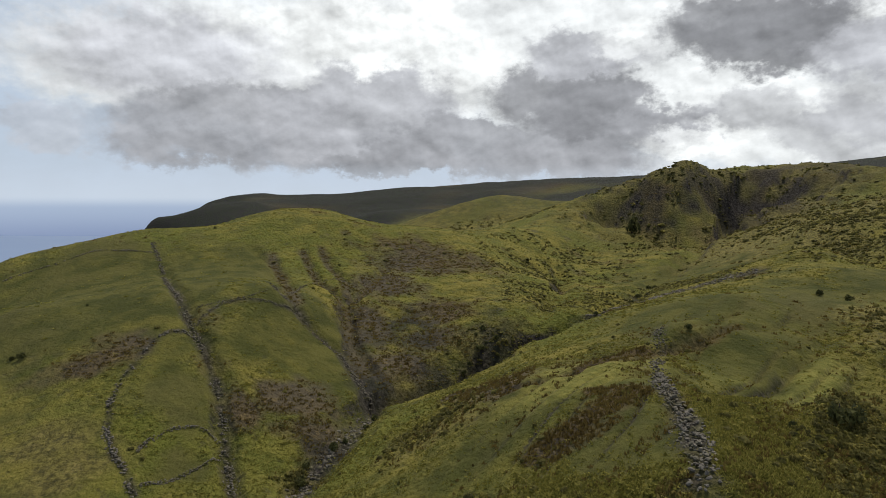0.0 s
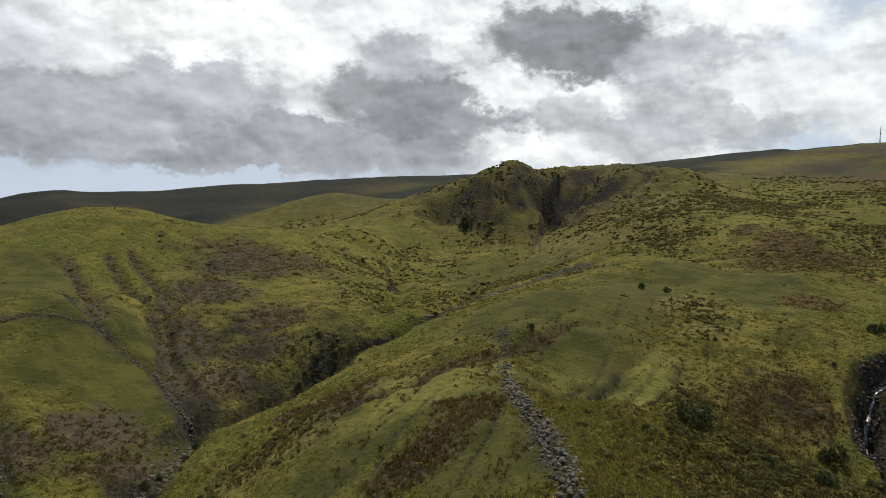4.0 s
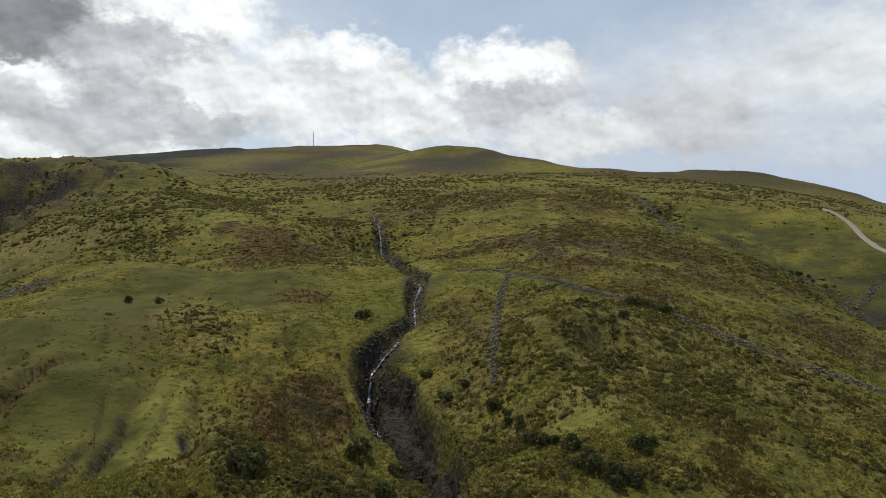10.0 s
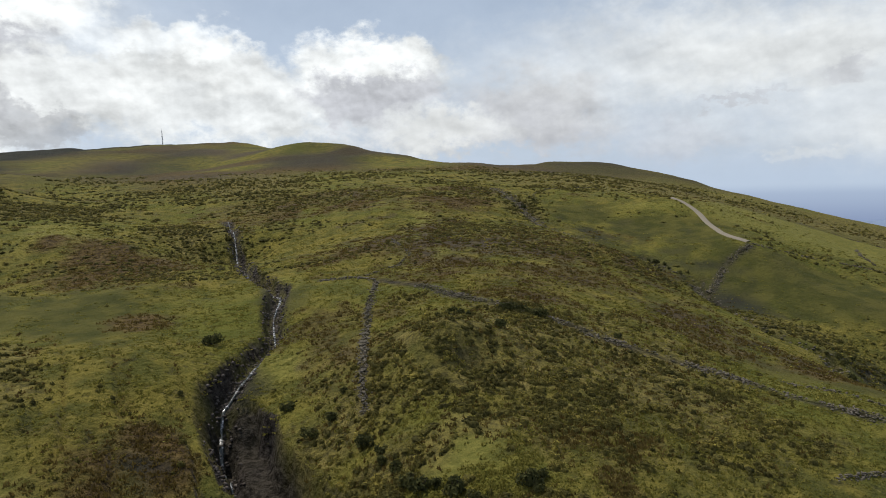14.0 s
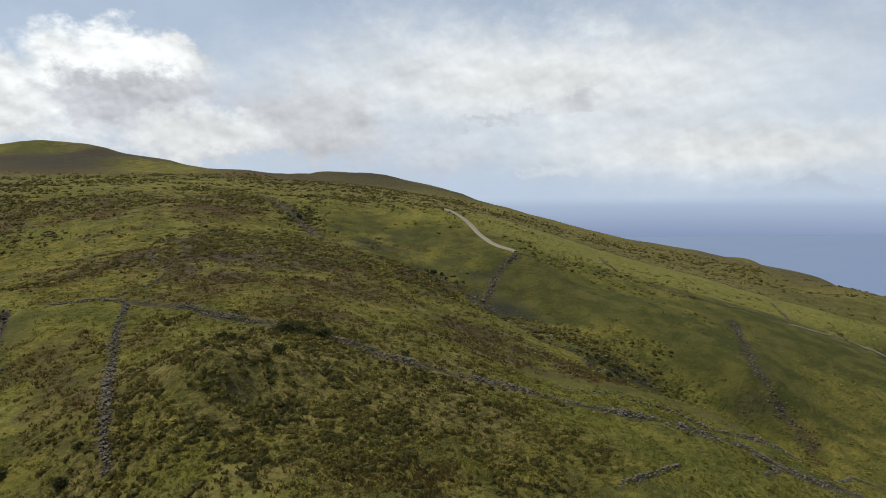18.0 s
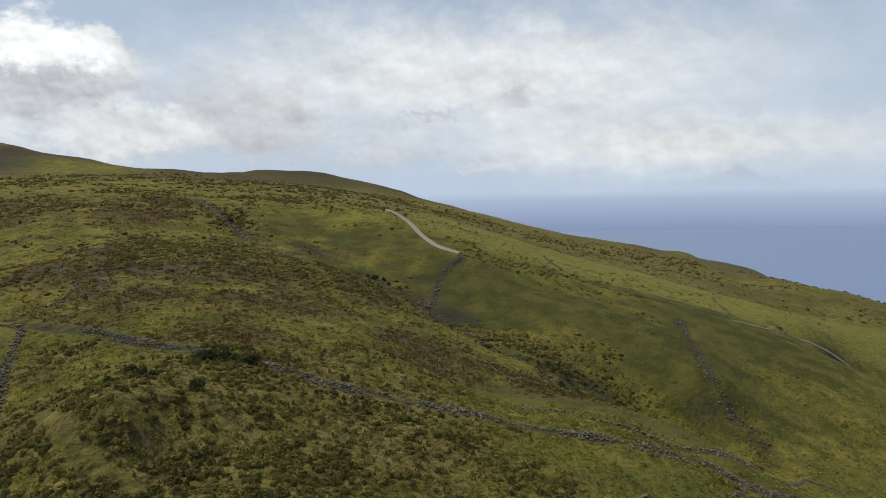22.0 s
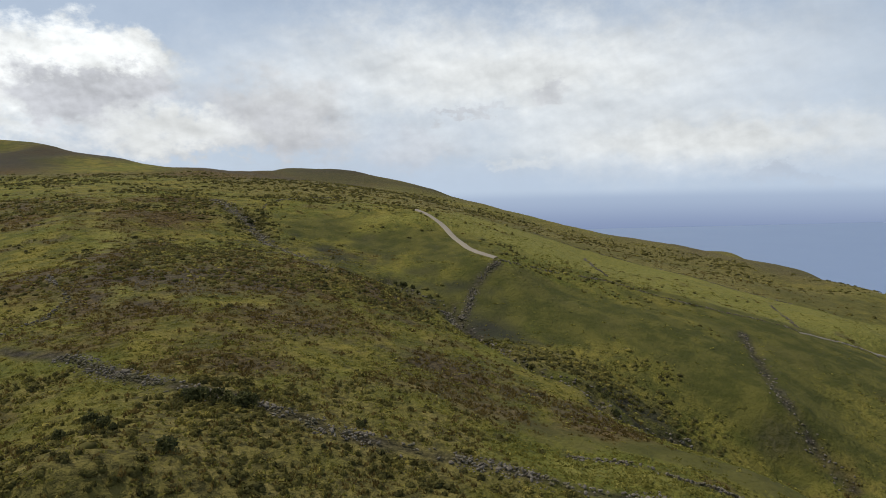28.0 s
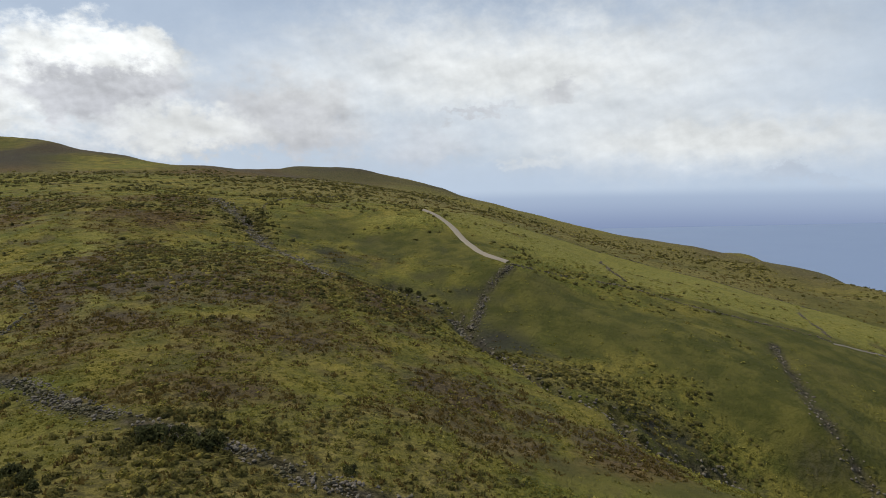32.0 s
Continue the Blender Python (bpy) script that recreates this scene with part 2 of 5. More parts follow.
# ---- relief: ridges, streams and slopes as lines of (x, y, z) ----
RELIEF = {
    "west_plateau": [(-1241, 137, -68), (-1236, 178, -47), (-1279, 229, -36), (-1310, 325, -25), (-1315, 479, -9), (-1294, 655, 12), (-1184, 837, 28), (-1047, 929, 36), (-894, 943, 31)],
    "west_plateau_foot": [(-810, 393, -24), (-729, 435, -30)],
    "fan_hill": [(-630, 347, -32), (-632, 385, -15), (-617, 444, 0), (-544, 472, -9), (-528, 360, -30)],
    "crag_top": [(-414, 434, 12), (-384, 416, 14), (-368, 416, 20), (-354, 423, 23), (-344, 431, 24), (-345, 456, 22), (-347, 489, 23), (-340, 509, 23), (-320, 509, 23), (-304, 506, 22), (-281, 498, 22), (-259, 487, 21), (-238, 476, 21), (-215, 462, 21)],
    "crag_foot": [(-361, 399, 1), (-340, 404, 3), (-326, 420, -1), (-318, 443, -16), (-305, 460, -13), (-297, 470, -3), (-281, 470, 3), (-252, 455, 4), (-218, 425, 0), (-181, 390, 0), (-349, 378, -22), (-301, 360, -36), (-290, 400, -30), (-385, 378, -24), (-320, 285, -38), (-257, 233, -46), (-298, 308, -37), (-386, 409, 7), (-389, 398, 1), (-389, 382, -7), (-385, 361, -13), (-381, 339, -16), (-374, 300, -22)],
    "left_hill_crest": [(-328, -19, -30), (-334, 11, -23), (-337, 37, -18), (-337, 70, -16), (-339, 87, -11), (-339, 105, -8), (-340, 119, -8), (-341, 131, -9), (-338, 150, -16), (-297, 155, -18), (-294, 189, -21), (-337, 266, -24)],
    "left_hill_face": [(-227, -13, -36), (-238, 10, -33), (-176, 30, -35), (-193, 59, -29), (-277, 31, -29), (-268, 108, -27), (-214, 90, -36), (-180, 76, -44), (-253, 128, -31), (-256, 172, -28), (-206, 155, -35), (-185, 111, -41), (-174, 121, -36), (-166, -1, -45), (-148, 15, -45), (-156, 45, -43), (-143, 52, -49)],
    "west_stream": [(-130, 2, -52), (-126, 17, -54), (-122, 30, -54), (-116, 38, -54), (-141, 65, -50), (-143, 82, -49), (-146, 101, -44), (-146, 119, -38), (-171, 164, -41), (-191, 208, -41), (-236, 296, -36), (-285, 410, -22)],
    "meadow": [(-83, 107, -25), (-89, 105, -27), (-71, 84, -27), (-63, 70, -27), (-49, 63, -26), (-37, 51, -26), (-34, 60, -27), (-33, 67, -29), (-43, 87, -25), (-49, 85, -27), (-98, 68, -37), (-100, 53, -45), (-103, 43, -50), (-65, 50, -37), (-109, 98, -35), (-113, 116, -33), (-98, 143, -24), (-117, 197, -23), (-147, 213, -27), (-130, 236, -18)],
    "upper_slope": [(-146, 266, -25), (-136, 202, -28), (-155, 307, -9), (-252, 354, -23), (-221, 276, -38), (-195, 496, 5), (-270, 507, 9), (-271, 438, -6)],
    "knoll": [(-84, 230, -24), (-107, 281, -12), (-85, 275, -14), (-58, 218, -22), (-88, 185, -27), (-51, 159, -27), (-49, 217, -24), (-117, 244, -24), (-79, 139, -28), (-59, 130, -30), (-58, 102, -33), (-45, 112, -36), (-35, 105, -39), (-35, 128, -36), (-57, 86, -32), (-79, 106, -29), (-51, 120, -33)],
    "skyline_mid": [(-357, 511, 19), (-325, 588, 27), (-599, 1396, 79), (-619, 1814, 115), (-598, 1925, 130), (-566, 1987, 128), (-498, 1954, 116), (-532, 2761, 195), (-344, 2589, 178), (-105, 1509, 103), (-17, 1012, 73), (32, 971, 65), (46, 960, 67), (59, 949, 63), (84, 857, 46), (140, 716, 28), (189, 598, 14), (98, 966, 50), (140, 950, 43), (184, 911, 33), (231, 858, 24)],
    "mid_basin": [(-132, 502, 2), (-81, 390, -12), (-55, 434, -2), (-23, 465, 3), (21, 433, 3), (-45, 314, -14), (-12, 665, 21), (-137, 1007, 39), (-274, 774, 15), (-156, 444, -3)],
    "torrent": [(-48, 344, -14), (-46, 297, -26), (-26, 208, -24), (-26, 182, -29), (-35, 151, -32), (-32, 133, -36), (-24, 120, -40), (-20, 109, -42)],
    "torrent_bank": [(-19, 183, -26), (-18, 155, -31), (-30, 148, -35), (-14, 125, -34), (-17, 114, -38), (-2, 112, -29), (-3, 152, -25), (2, 200, -21), (11, 183, -22), (22, 241, -14), (2, 233, -18), (7, 127, -27), (-12, 96, -34), (2, 94, -31)],
    "east_slope": [(34, 965, 56), (79, 763, 29), (118, 615, 18), (159, 563, 14), (50, 424, 5), (82, 388, 3), (50, 302, -11), (28, 316, -6), (11, 215, -20), (29, 190, -21), (56, 194, -24), (51, 157, -28), (34, 155, -25), (15, 137, -23), (4, 133, -20), (38, 131, -30), (56, 132, -33), (85, 237, -20), (79, 283, -16)],
    "ravine": [(102, 434, 1), (94, 342, -5), (95, 293, -18), (111, 262, -27), (121, 239, -32), (115, 214, -38), (114, 189, -41), (119, 173, -46), (126, 164, -55), (138, 156, -61), (158, 146, -70)],
    "near_lip": [(75, 165, -34), (85, 150, -39), (90, 139, -40), (99, 131, -43), (106, 122, -46), (70, 136, -37), (74, 119, -37)],
    "far_side": [(161, 321, -6), (154, 271, -20), (153, 252, -23), (125, 307, -16), (148, 374, -3), (144, 441, 3), (170, 234, -35), (171, 209, -40), (208, 210, -45), (194, 182, -50), (172, 154, -56), (233, 196, -49), (262, 179, -60), (189, 147, -64), (257, 303, -37), (276, 263, -45), (291, 215, -57), (312, 187, -65)],
    "far_dome": [(262, 823, 28), (343, 845, 31), (377, 818, 27), (407, 757, 12), (442, 687, -8), (467, 616, -27), (481, 577, -36), (535, 517, -55), (585, 484, -67), (627, 466, -73), (650, 454, -81), (598, 405, -79), (583, 346, -80), (555, 281, -87)],
    "pasture_ridge": [(185, 341, -9), (234, 341, -20), (292, 333, -35), (325, 298, -48), (347, 260, -59), (354, 219, -68)],
    "moor": [(265, 516, -1), (320, 478, -19), (398, 461, -39), (463, 397, -61), (481, 313, -77)],
    "east_end": [(604, 357, -84), (547, 291, -81), (503, 239, -79), (371, 188, -78), (285, 155, -79), (209, 125, -72), (480, 170, -93), (294, 121, -81)],
    "crag_plateau": [(-369, 452, 23), (-383, 441, 18), (-383, 511, 25), (-375, 536, 27), (-362, 550, 27), (-338, 554, 27), (-309, 548, 27), (-286, 538, 26), (-502, 569, 6), (-481, 637, 24), (-456, 418, -10), (-449, 440, -6), (-487, 501, -4), (-635, 563, -12), (-621, 649, -2), (-445, 687, 28), (-369, 663, 28), (-309, 649, 27)],
    "west_beyond": [(-1574, 282, -60), (-1601, 397, -45), (-1597, 582, -30), (-1561, 790, -15), (-1428, 1010, 5), (-1426, 261, -45), (-1463, 327, -24), (-1449, 384, -13), (-1442, 446, -8), (-1428, 520, -3), (-1399, 592, 2)],
    "west_basin": [(-789, 113, -150), (-827, 184, -110), (-810, 249, -80), (-740, 298, -60), (-1042, 173, -80), (-1051, 233, -62), (-1049, 381, -45), (-996, 504, -28), (-905, 618, -15), (-781, 696, -5), (-1091, 116, -200)],
    "behind_left_hill": [(-478, -27, -120), (-478, 17, -90), (-513, 73, -60), (-539, 142, -40), (-518, 208, -38), (-458, 242, -40), (-430, 288, -40)],
    "behind_dome": [(556, 1237, -60), (630, 1024, -110), (677, 864, -190), (699, 705, -230), (771, 617, -300), (827, 528, -365), (778, 404, -365), (764, 297, -365)],
    "hidden": [(-20, 28, -44), (10, 60, -40), (0, -60, -72), (-80, 0, -62), (-60, -150, -95), (60, -40, -80), (120, 60, -72), (220, 90, -95), (300, 150, -100), (-250, -60, -75), (-420, 60, -60), (-500, 200, -50), (-300, -300, -130), (200, -200, -150), (500, 100, -170)],
    "coast": [(1500, 900, -365), (1350, 500, -365), (1000, 200, -365), (700, -300, -365), (0, -900, -365), (-700, -700, -365), (-900, -100, -365), (-1300, 100, -365), (-1700, 300, -365), (-2300, 900, -150), (-650, 0, -260)],
    "far": [(-1500, 2500, 60), (0, 4200, 60), (-700, 3600, 100), (1500, 3000, -150), (700, 1700, -40), (2600, 2500, -365), (1700, 1300, -365), (0, 1600, 40), (-1000, 1500, 60), (300, 700, 10)],
}
NODES = np.array([p for line in RELIEF.values() for p in line], float)


def spread(d, near):
    return np.sqrt(d * d + near * near)


def solve_relief():
    p, n = NODES[:, :2], len(NODES)
    gap = np.hypot(p[:, None, 0] - p[None, :, 0], p[:, None, 1] - p[None, :, 1])
    far = np.hypot(p[:, 0] + 12, p[:, 1] - 35)
    near = np.clip(far * 0.03, 3, 60)
    a = np.zeros((n + 3, n + 3))
    a[:n, :n] = spread(gap, near[None, :]) - np.diag(np.clip(far * 0.0015, 0.4, 2))
    a[:n, n:] = np.c_[np.ones(n), p / 1000]
    a[n:, :n] = a[:n, n:].T
    return np.linalg.solve(a, np.r_[NODES[:, 2], 0, 0, 0]), near


WEIGHTS, NEAR = solve_relief()


def lattice(ix, iy, salt):
    """A fixed random number for each whole grid corner."""
    h = (ix.astype(np.int64) * 374761393 + iy.astype(np.int64) * 668265263 + salt * 974634777) & 0x7FFFFFFF
    h = ((h ^ (h >> 13)) * 1274126177) & 0x7FFFFFFF
    return ((h ^ (h >> 16)) & 0xFFFF) / 32767.5 - 1


def wave(x, y, size, salt=0):
    """Smooth noise, -1 to 1, with bumps of that size."""
    u, v = x / size, y / size
    i, j = np.floor(u), np.floor(v)
    f, g = u - i, v - j
    f, g = f * f * f * (f * (f * 6 - 15) + 10), g * g * g * (g * (g * 6 - 15) + 10)
    a, b, c, d = lattice(i, j, salt), lattice(i + 1, j, salt), lattice(i, j + 1, salt), lattice(i + 1, j + 1, salt)
    return (a + (b - a) * f) + ((c + (d - c) * f) - (a + (b - a) * f)) * g


def base_height(x, y):
    x, y = np.atleast_1d(np.asarray(x, float)), np.atleast_1d(np.asarray(y, float))
    z = np.empty_like(x)
    n = len(NODES)
    for k in range(0, len(x), 20000):
        xs, ys = x[k:k + 20000], y[k:k + 20000]
        d = spread(np.hypot(xs[:, None] - NODES[None, :, 0], ys[:, None] - NODES[None, :, 1]), NEAR[None, :])
        z[k:k + 20000] = d @ WEIGHTS[:n] + WEIGHTS[n] + xs / 1000 * WEIGHTS[n + 1] + ys / 1000 * WEIGHTS[n + 2]
    return np.maximum(z, -362)


def to_line(x, y, line):
    """Distance of points from a polyline, and how far along it (0 to 1) the nearest place lies."""
    best, along = np.full(x.shape, 1e9), np.zeros(x.shape)
    pts = np.asarray(line, float)[:, :2]
    runs = np.r_[0, np.cumsum(np.hypot(*np.diff(pts, axis=0).T))]
    for (ax, ay), (bx, by), r0, r1 in zip(pts[:-1], pts[1:], runs[:-1], runs[1:]):
        dx, dy = bx - ax, by - ay
        u = np.clip(((x - ax) * dx + (y - ay) * dy) / (dx * dx + dy * dy + 1e-9), 0, 1)
        d = np.hypot(x - ax - u * dx, y - ay - u * dy)
        closer = d < best
        best, along = np.where(closer, d, best), np.where(closer, (r0 + (r1 - r0) * u) / runs[-1], along)
    return best, along


RIDGE_WALL = [(-300.9, -18.0), (-300.7, 1.0), (-305.7, 14.3), (-299.5, 24.3), (-291.2, 35.2)]
GULLY_WALL = [(-303.1, 36.7), (-274.6, 36.1), (-228.8, 32.5), (-197.3, 31.0), (-179.5, 30.5), (-170.5, 31.2), (-160.6, 31.5), (-149.8, 31.2), (-140.7, 29.7), (-130.9, 28.3), (-122.5, 27.2), (-116.8, 26.6)]
FIELD_WALL_WEST = [(-173.3, 30.4), (-177.4, 24.9), (-174.4, 20.5), (-167.3, 15.8), (-160.5, 12.2), (-153.6, 9.3), (-143.8, 8.1), (-136.7, 8.5), (-130.1, 10.3), (-124.1, 10.8)]
FIELD_WALL_ARC = [(-178.9, 31.7), (-186.7, 39.7), (-187.8, 47.8), (-184.7, 56.8), (-185.2, 62.0)]
STONY_GULLY = [(-215.5, 63.0), (-193.2, 60.1), (-181.9, 62.6), (-174.7, 65.9), (-170.0, 69.2), (-156.6, 67.7), (-145.7, 66.8)]
# the next two lines are earth banks, built from small rubble like the walls
EARTH_BANK_LOW = [(-136.0, 12.4), (-138.1, 14.9), (-139.8, 18.0), (-140.2, 21.4), (-139.2, 24.5), (-135.7, 28.1)]
EARTH_BANK_LOWER = [(-126.9, 11.8), (-127.0, 17.1), (-128.3, 22.4), (-130.4, 27.1)]
FIELD_WALL_HIGH = [(-187.8, 33.1), (-188.9, 46.5), (-192.9, 57.6), (-228.4, 83.0), (-237.2, 97.9)]
CREASE = [(-285.2, 73.0), (-251.6, 73.0), (-195.2, 60.0)]
MEADOW_WALL = [(-90.6, 106.8), (-82.5, 98.1), (-69.7, 82.2), (-59.9, 72.8), (-49.1, 63.3), (-42.8, 57.1), (-38.6, 52.4), (-36.0, 49.6)]
CREASE_TWO = [(-272.6, 93.4), (-227.9, 84.2), (-209.5, 86.0), (-191.8, 80.1)]
CREASE_THREE = [(-277.4, 103.2), (-251.6, 97.9), (-231.9, 96.1), (-215.2, 90.7)]
RIB_ONE = [(-77.1, 153.4), (-66.2, 114.0), (-59.1, 92.6)]
RIB_TWO = [(-58.9, 142.2), (-57.3, 118.1), (-44.2, 73.8)]
SIDE_GULLY = [(-316.6, 247.9), (-282.3, 245.7), (-227.2, 203.1), (-194.4, 169.6), (-153.2, 125.9)]
CRAG_GULLY = [(-326.6, 489.2), (-320.2, 459.6), (-287.6, 407.9)]
DITCH = [(-95.2, 67.5), (-91.8, 69.3), (-87.1, 73.2), (-83.0, 78.6), (-82.1, 85.9), (-82.0, 94.5), (-81.2, 101.4), (-80.3, 110.1), (-83.6, 123.8)]
WEST_STREAM = [(-108.5, 34.9), (-115.2, 38.2), (-120.3, 43.4), (-125.4, 50.3), (-138.8, 63.6), (-142.8, 72.4), (-141.8, 81.7), (-145.6, 98.1), (-146.3, 110.1), (-145.5, 119.7), (-142.0, 129.5), (-147.4, 148.5), (-194.8, 216.1), (-227.8, 277.6), (-239.3, 305.2), (-286.4, 406.3), (-277.0, 417.3)]
SCREE_STRIP = [(-140.8, 122.1), (-138.4, 139.5), (-158.5, 181.7), (-150.7, 192.9), (-142.2, 206.0), (-136.1, 209.7)]
TORRENT = [(-54.0, 369.6), (-43.6, 296.7), (-34.3, 235.0), (-24.9, 209.8), (-26.5, 193.1), (-25.4, 175.9), (-31.0, 159.3), (-34.4, 149.4), (-33.7, 140.0), (-31.7, 130.3), (-28.8, 123.9), (-24.3, 120.3), (-23.9, 115.0), (-19.6, 109.4), (-19.3, 81.4)]
LONG_WALL = [(-0.0, 197.0), (-4.8, 174.8), (-8.1, 150.5), (-10.0, 133.8), (-11.0, 125.5)]
LONG_WALL_EAST = [(-0.0, 197.0), (8.9, 185.1), (16.0, 169.2), (23.4, 158.8), (30.0, 151.1), (36.5, 141.9), (46.3, 135.3), (53.4, 130.0), (60.4, 123.1), (68.7, 116.5), (79.5, 110.7), (89.7, 106.3), (91.3, 101.8), (100.6, 99.6), (135.2, 106.9)]
LOWER_WALL = [(70.7, 135.8), (76.6, 129.3), (79.0, 120.2), (88.1, 112.1), (110.5, 112.8), (159.3, 121.7), (164.7, 113.0)]
CROSS_WALL = [(-14.8, 209.6), (-8.7, 206.9), (-0.0, 197.0)]
RING_WALL = [(11.2, 247.4), (13.1, 225.2), (8.5, 215.2), (-2.7, 202.9)]
SHEEP_PATH = [(-2.5, 147.1), (-1.4, 130.8), (2.0, 125.1), (3.8, 121.9)]
FOLD_WALL = [(91.8, 101.6), (80.0, 98.4), (72.9, 94.4)]
SIDE_WALL = [(47.8, 98.8), (54.8, 100.0), (64.4, 101.6)]
GRAVEL_ROAD = [(163.2, 324.5), (164.0, 311.6), (163.0, 301.3), (158.7, 287.8), (153.6, 272.3), (151.2, 260.3), (153.2, 251.7)]
ROAD_WALL = [(152.1, 250.5), (140.6, 245.2), (132.9, 240.7), (124.7, 232.4), (115.5, 224.5)]
TRACK_WALL = [(152.5, 250.8), (173.3, 250.1), (204.9, 244.1), (223.4, 217.8), (236.9, 202.6), (251.7, 188.7), (291.8, 179.2)]
TRACK = [(246.0, 189.5), (252.0, 187.0), (278.0, 183.0), (298.0, 180.5), (312.0, 174.0), (317.0, 168.0), (312.0, 158.0)]
SHORT_WALL = [(260.5, 310.0), (223.0, 269.7), (212.0, 251.8)]
SHORT_WALL_EAST = [(304.2, 231.6), (277.3, 209.5), (258.0, 196.1)]
RAVINE_STREAM = [(86.7, 378.0), (86.6, 330.3), (83.8, 303.2), (87.5, 280.1), (82.9, 239.1), (110.6, 258.2), (110.5, 240.3), (118.1, 235.7), (110.0, 213.0), (107.1, 192.4), (108.0, 180.8), (116.4, 172.3), (109.3, 159.3), (130.6, 162.0), (140.6, 156.5)]
SCREE = [(214.1, 192.5), (193.6, 174.7), (174.3, 157.3), (170.5, 148.6), (168.8, 141.4), (166.6, 135.9)]
CREASE_FOUR = [(-260.0, 130.5), (-234.6, 108.0), (-213.2, 90.5), (-191.8, 80.1), (-182.3, 76.7), (-160.0, 72.0)]
CREASE_FIVE = [(-268.4, 78.2), (-240.0, 73.0), (-215.5, 68.4), (-192.0, 63.6)]
HILL_FOLD = [(-291.8, 214.7), (-279.3, 224.8), (-261.4, 223.8), (-207.8, 185.9)]
CHASM = [(-31.5, 145.5), (-30.0, 139.0), (-28.0, 132.5), (-27.0, 127.0), (-24.5, 123.0), (-22.0, 117.0), (-20.2, 111.0)]
PASTURE_WALL = [(273.2, 367.0), (281.6, 329.2), (307.7, 306.3), (325.6, 286.1), (336.8, 262.5), (342.4, 237.5)]
MEADOW_BANDS = (([(-65.8, 55.1), (-64.9, 58.7), (-62.8, 62.8), (-63.0, 68.9)], 2.4), ([(-70.4, 68.6), (-63.2, 68.5)], 1.0), ([(-83.0, 80.3), (-83.1, 86.9), (-83.5, 93.9)], 3.0), ([(-95.2, 69.3), (-104.0, 71.0), (-114.0, 72.0)], 4.5))
RAVINE_WALL = [(96.0, 347.0), (108.8, 364.7), (141.0, 401.1), (168.9, 417.4)]



def ribs(x, y):
    """Troughs that run down the steep slope beside the torrent: 0 on the ribs, 1 in the troughs."""
    zone = np.clip(1.25 - np.hypot((x + 64) / 44, (y - 108) / 60), 0, 1)
    u, v = 0.96 * x + 0.28 * y + 1.6 * wave(x, y, 19, 81), 0.96 * y - 0.28 * x
    return np.clip(zone * 2, 0, 1) * (1 - np.clip(np.abs(wave(u, v * 0.09, 3.6, 82)) * 2.2, 0, 1)) ** 2


def ledges(x, y, z, step, sharp):
    """Heights drawn together into rock steps."""
    q = (z + 1.6 * wave(x, y, 34, 83) + 1.1 * wave(x, y, 11, 84)) / step
    low = np.floor(q)
    f = np.clip((q - low - (1 - sharp)) / sharp, 0, 1)
    return z + (low + f * f * (3 - 2 * f) - q) * step


def crag_share(x, y):
    return np.clip(1.5 - np.hypot((x + 315) / 100, (y - 450) / 105), 0, 1)


def height(x, y):
    """The ground's height with its humps and cut streams."""
    x, y = np.atleast_1d(np.asarray(x, float)), np.atleast_1d(np.asarray(y, float))
    z = base_height(x, y)
    far = np.hypot(x + 12, y - 35)
    z = z + wave(x, y, 38, 1) * np.clip(far / 400, 0.2, 1) * 0.9 + wave(x, y, 13, 2) * 0.26 + wave(x, y, 4.5, 3) * 0.15 + wave(x, y, 1.9, 4) * 0.07
    z = z + np.where(far > 350, wave(x, y, 60, 5) * 1.8 + wave(x, y, 25, 6), 0) * np.clip((far - 350) / 500, 0, 1)
    z = z - 0.9 * ribs(x, y)
    crag = crag_share(x, y)
    rough = z + crag * (np.abs(wave(x, y, 30, 7)) * 7 + np.abs(wave(x, y, 12, 8)) * 3 - 4.0)
    z = rough + (ledges(x, y, rough, 7.0, 0.45) - rough) * np.clip(crag, 0, 0.5)
    return cut(x, y, z)


def trench(x, y, z, line, half, deep, rough=0.35):
    """Cuts a stream bed or gully along a line."""
    d, along = to_line(x, y, line)
    wide = half * (1 + rough * wave(x, y, 9, 11))
    return z - deep * np.clip(1.15 - (d / wide) ** 1.6, 0, 1) * np.clip(along * 12, 0.25, 1), along


def gorge(x, y, z, line, half, deep):
    """Cuts a steep-sided, flat-bottomed gorge along a line."""
    d, along = to_line(x, y, line)
    wide = half * (1 + 0.28 * wave(x, y, 6, 12) + 0.16 * wave(x, y, 2.3, 13))
    f = np.clip((wide - d) / (0.42 * wide), 0, 1)
    return z - deep * f * f * (3 - 2 * f) * np.clip(along * 7 + 0.35, 0, 1)


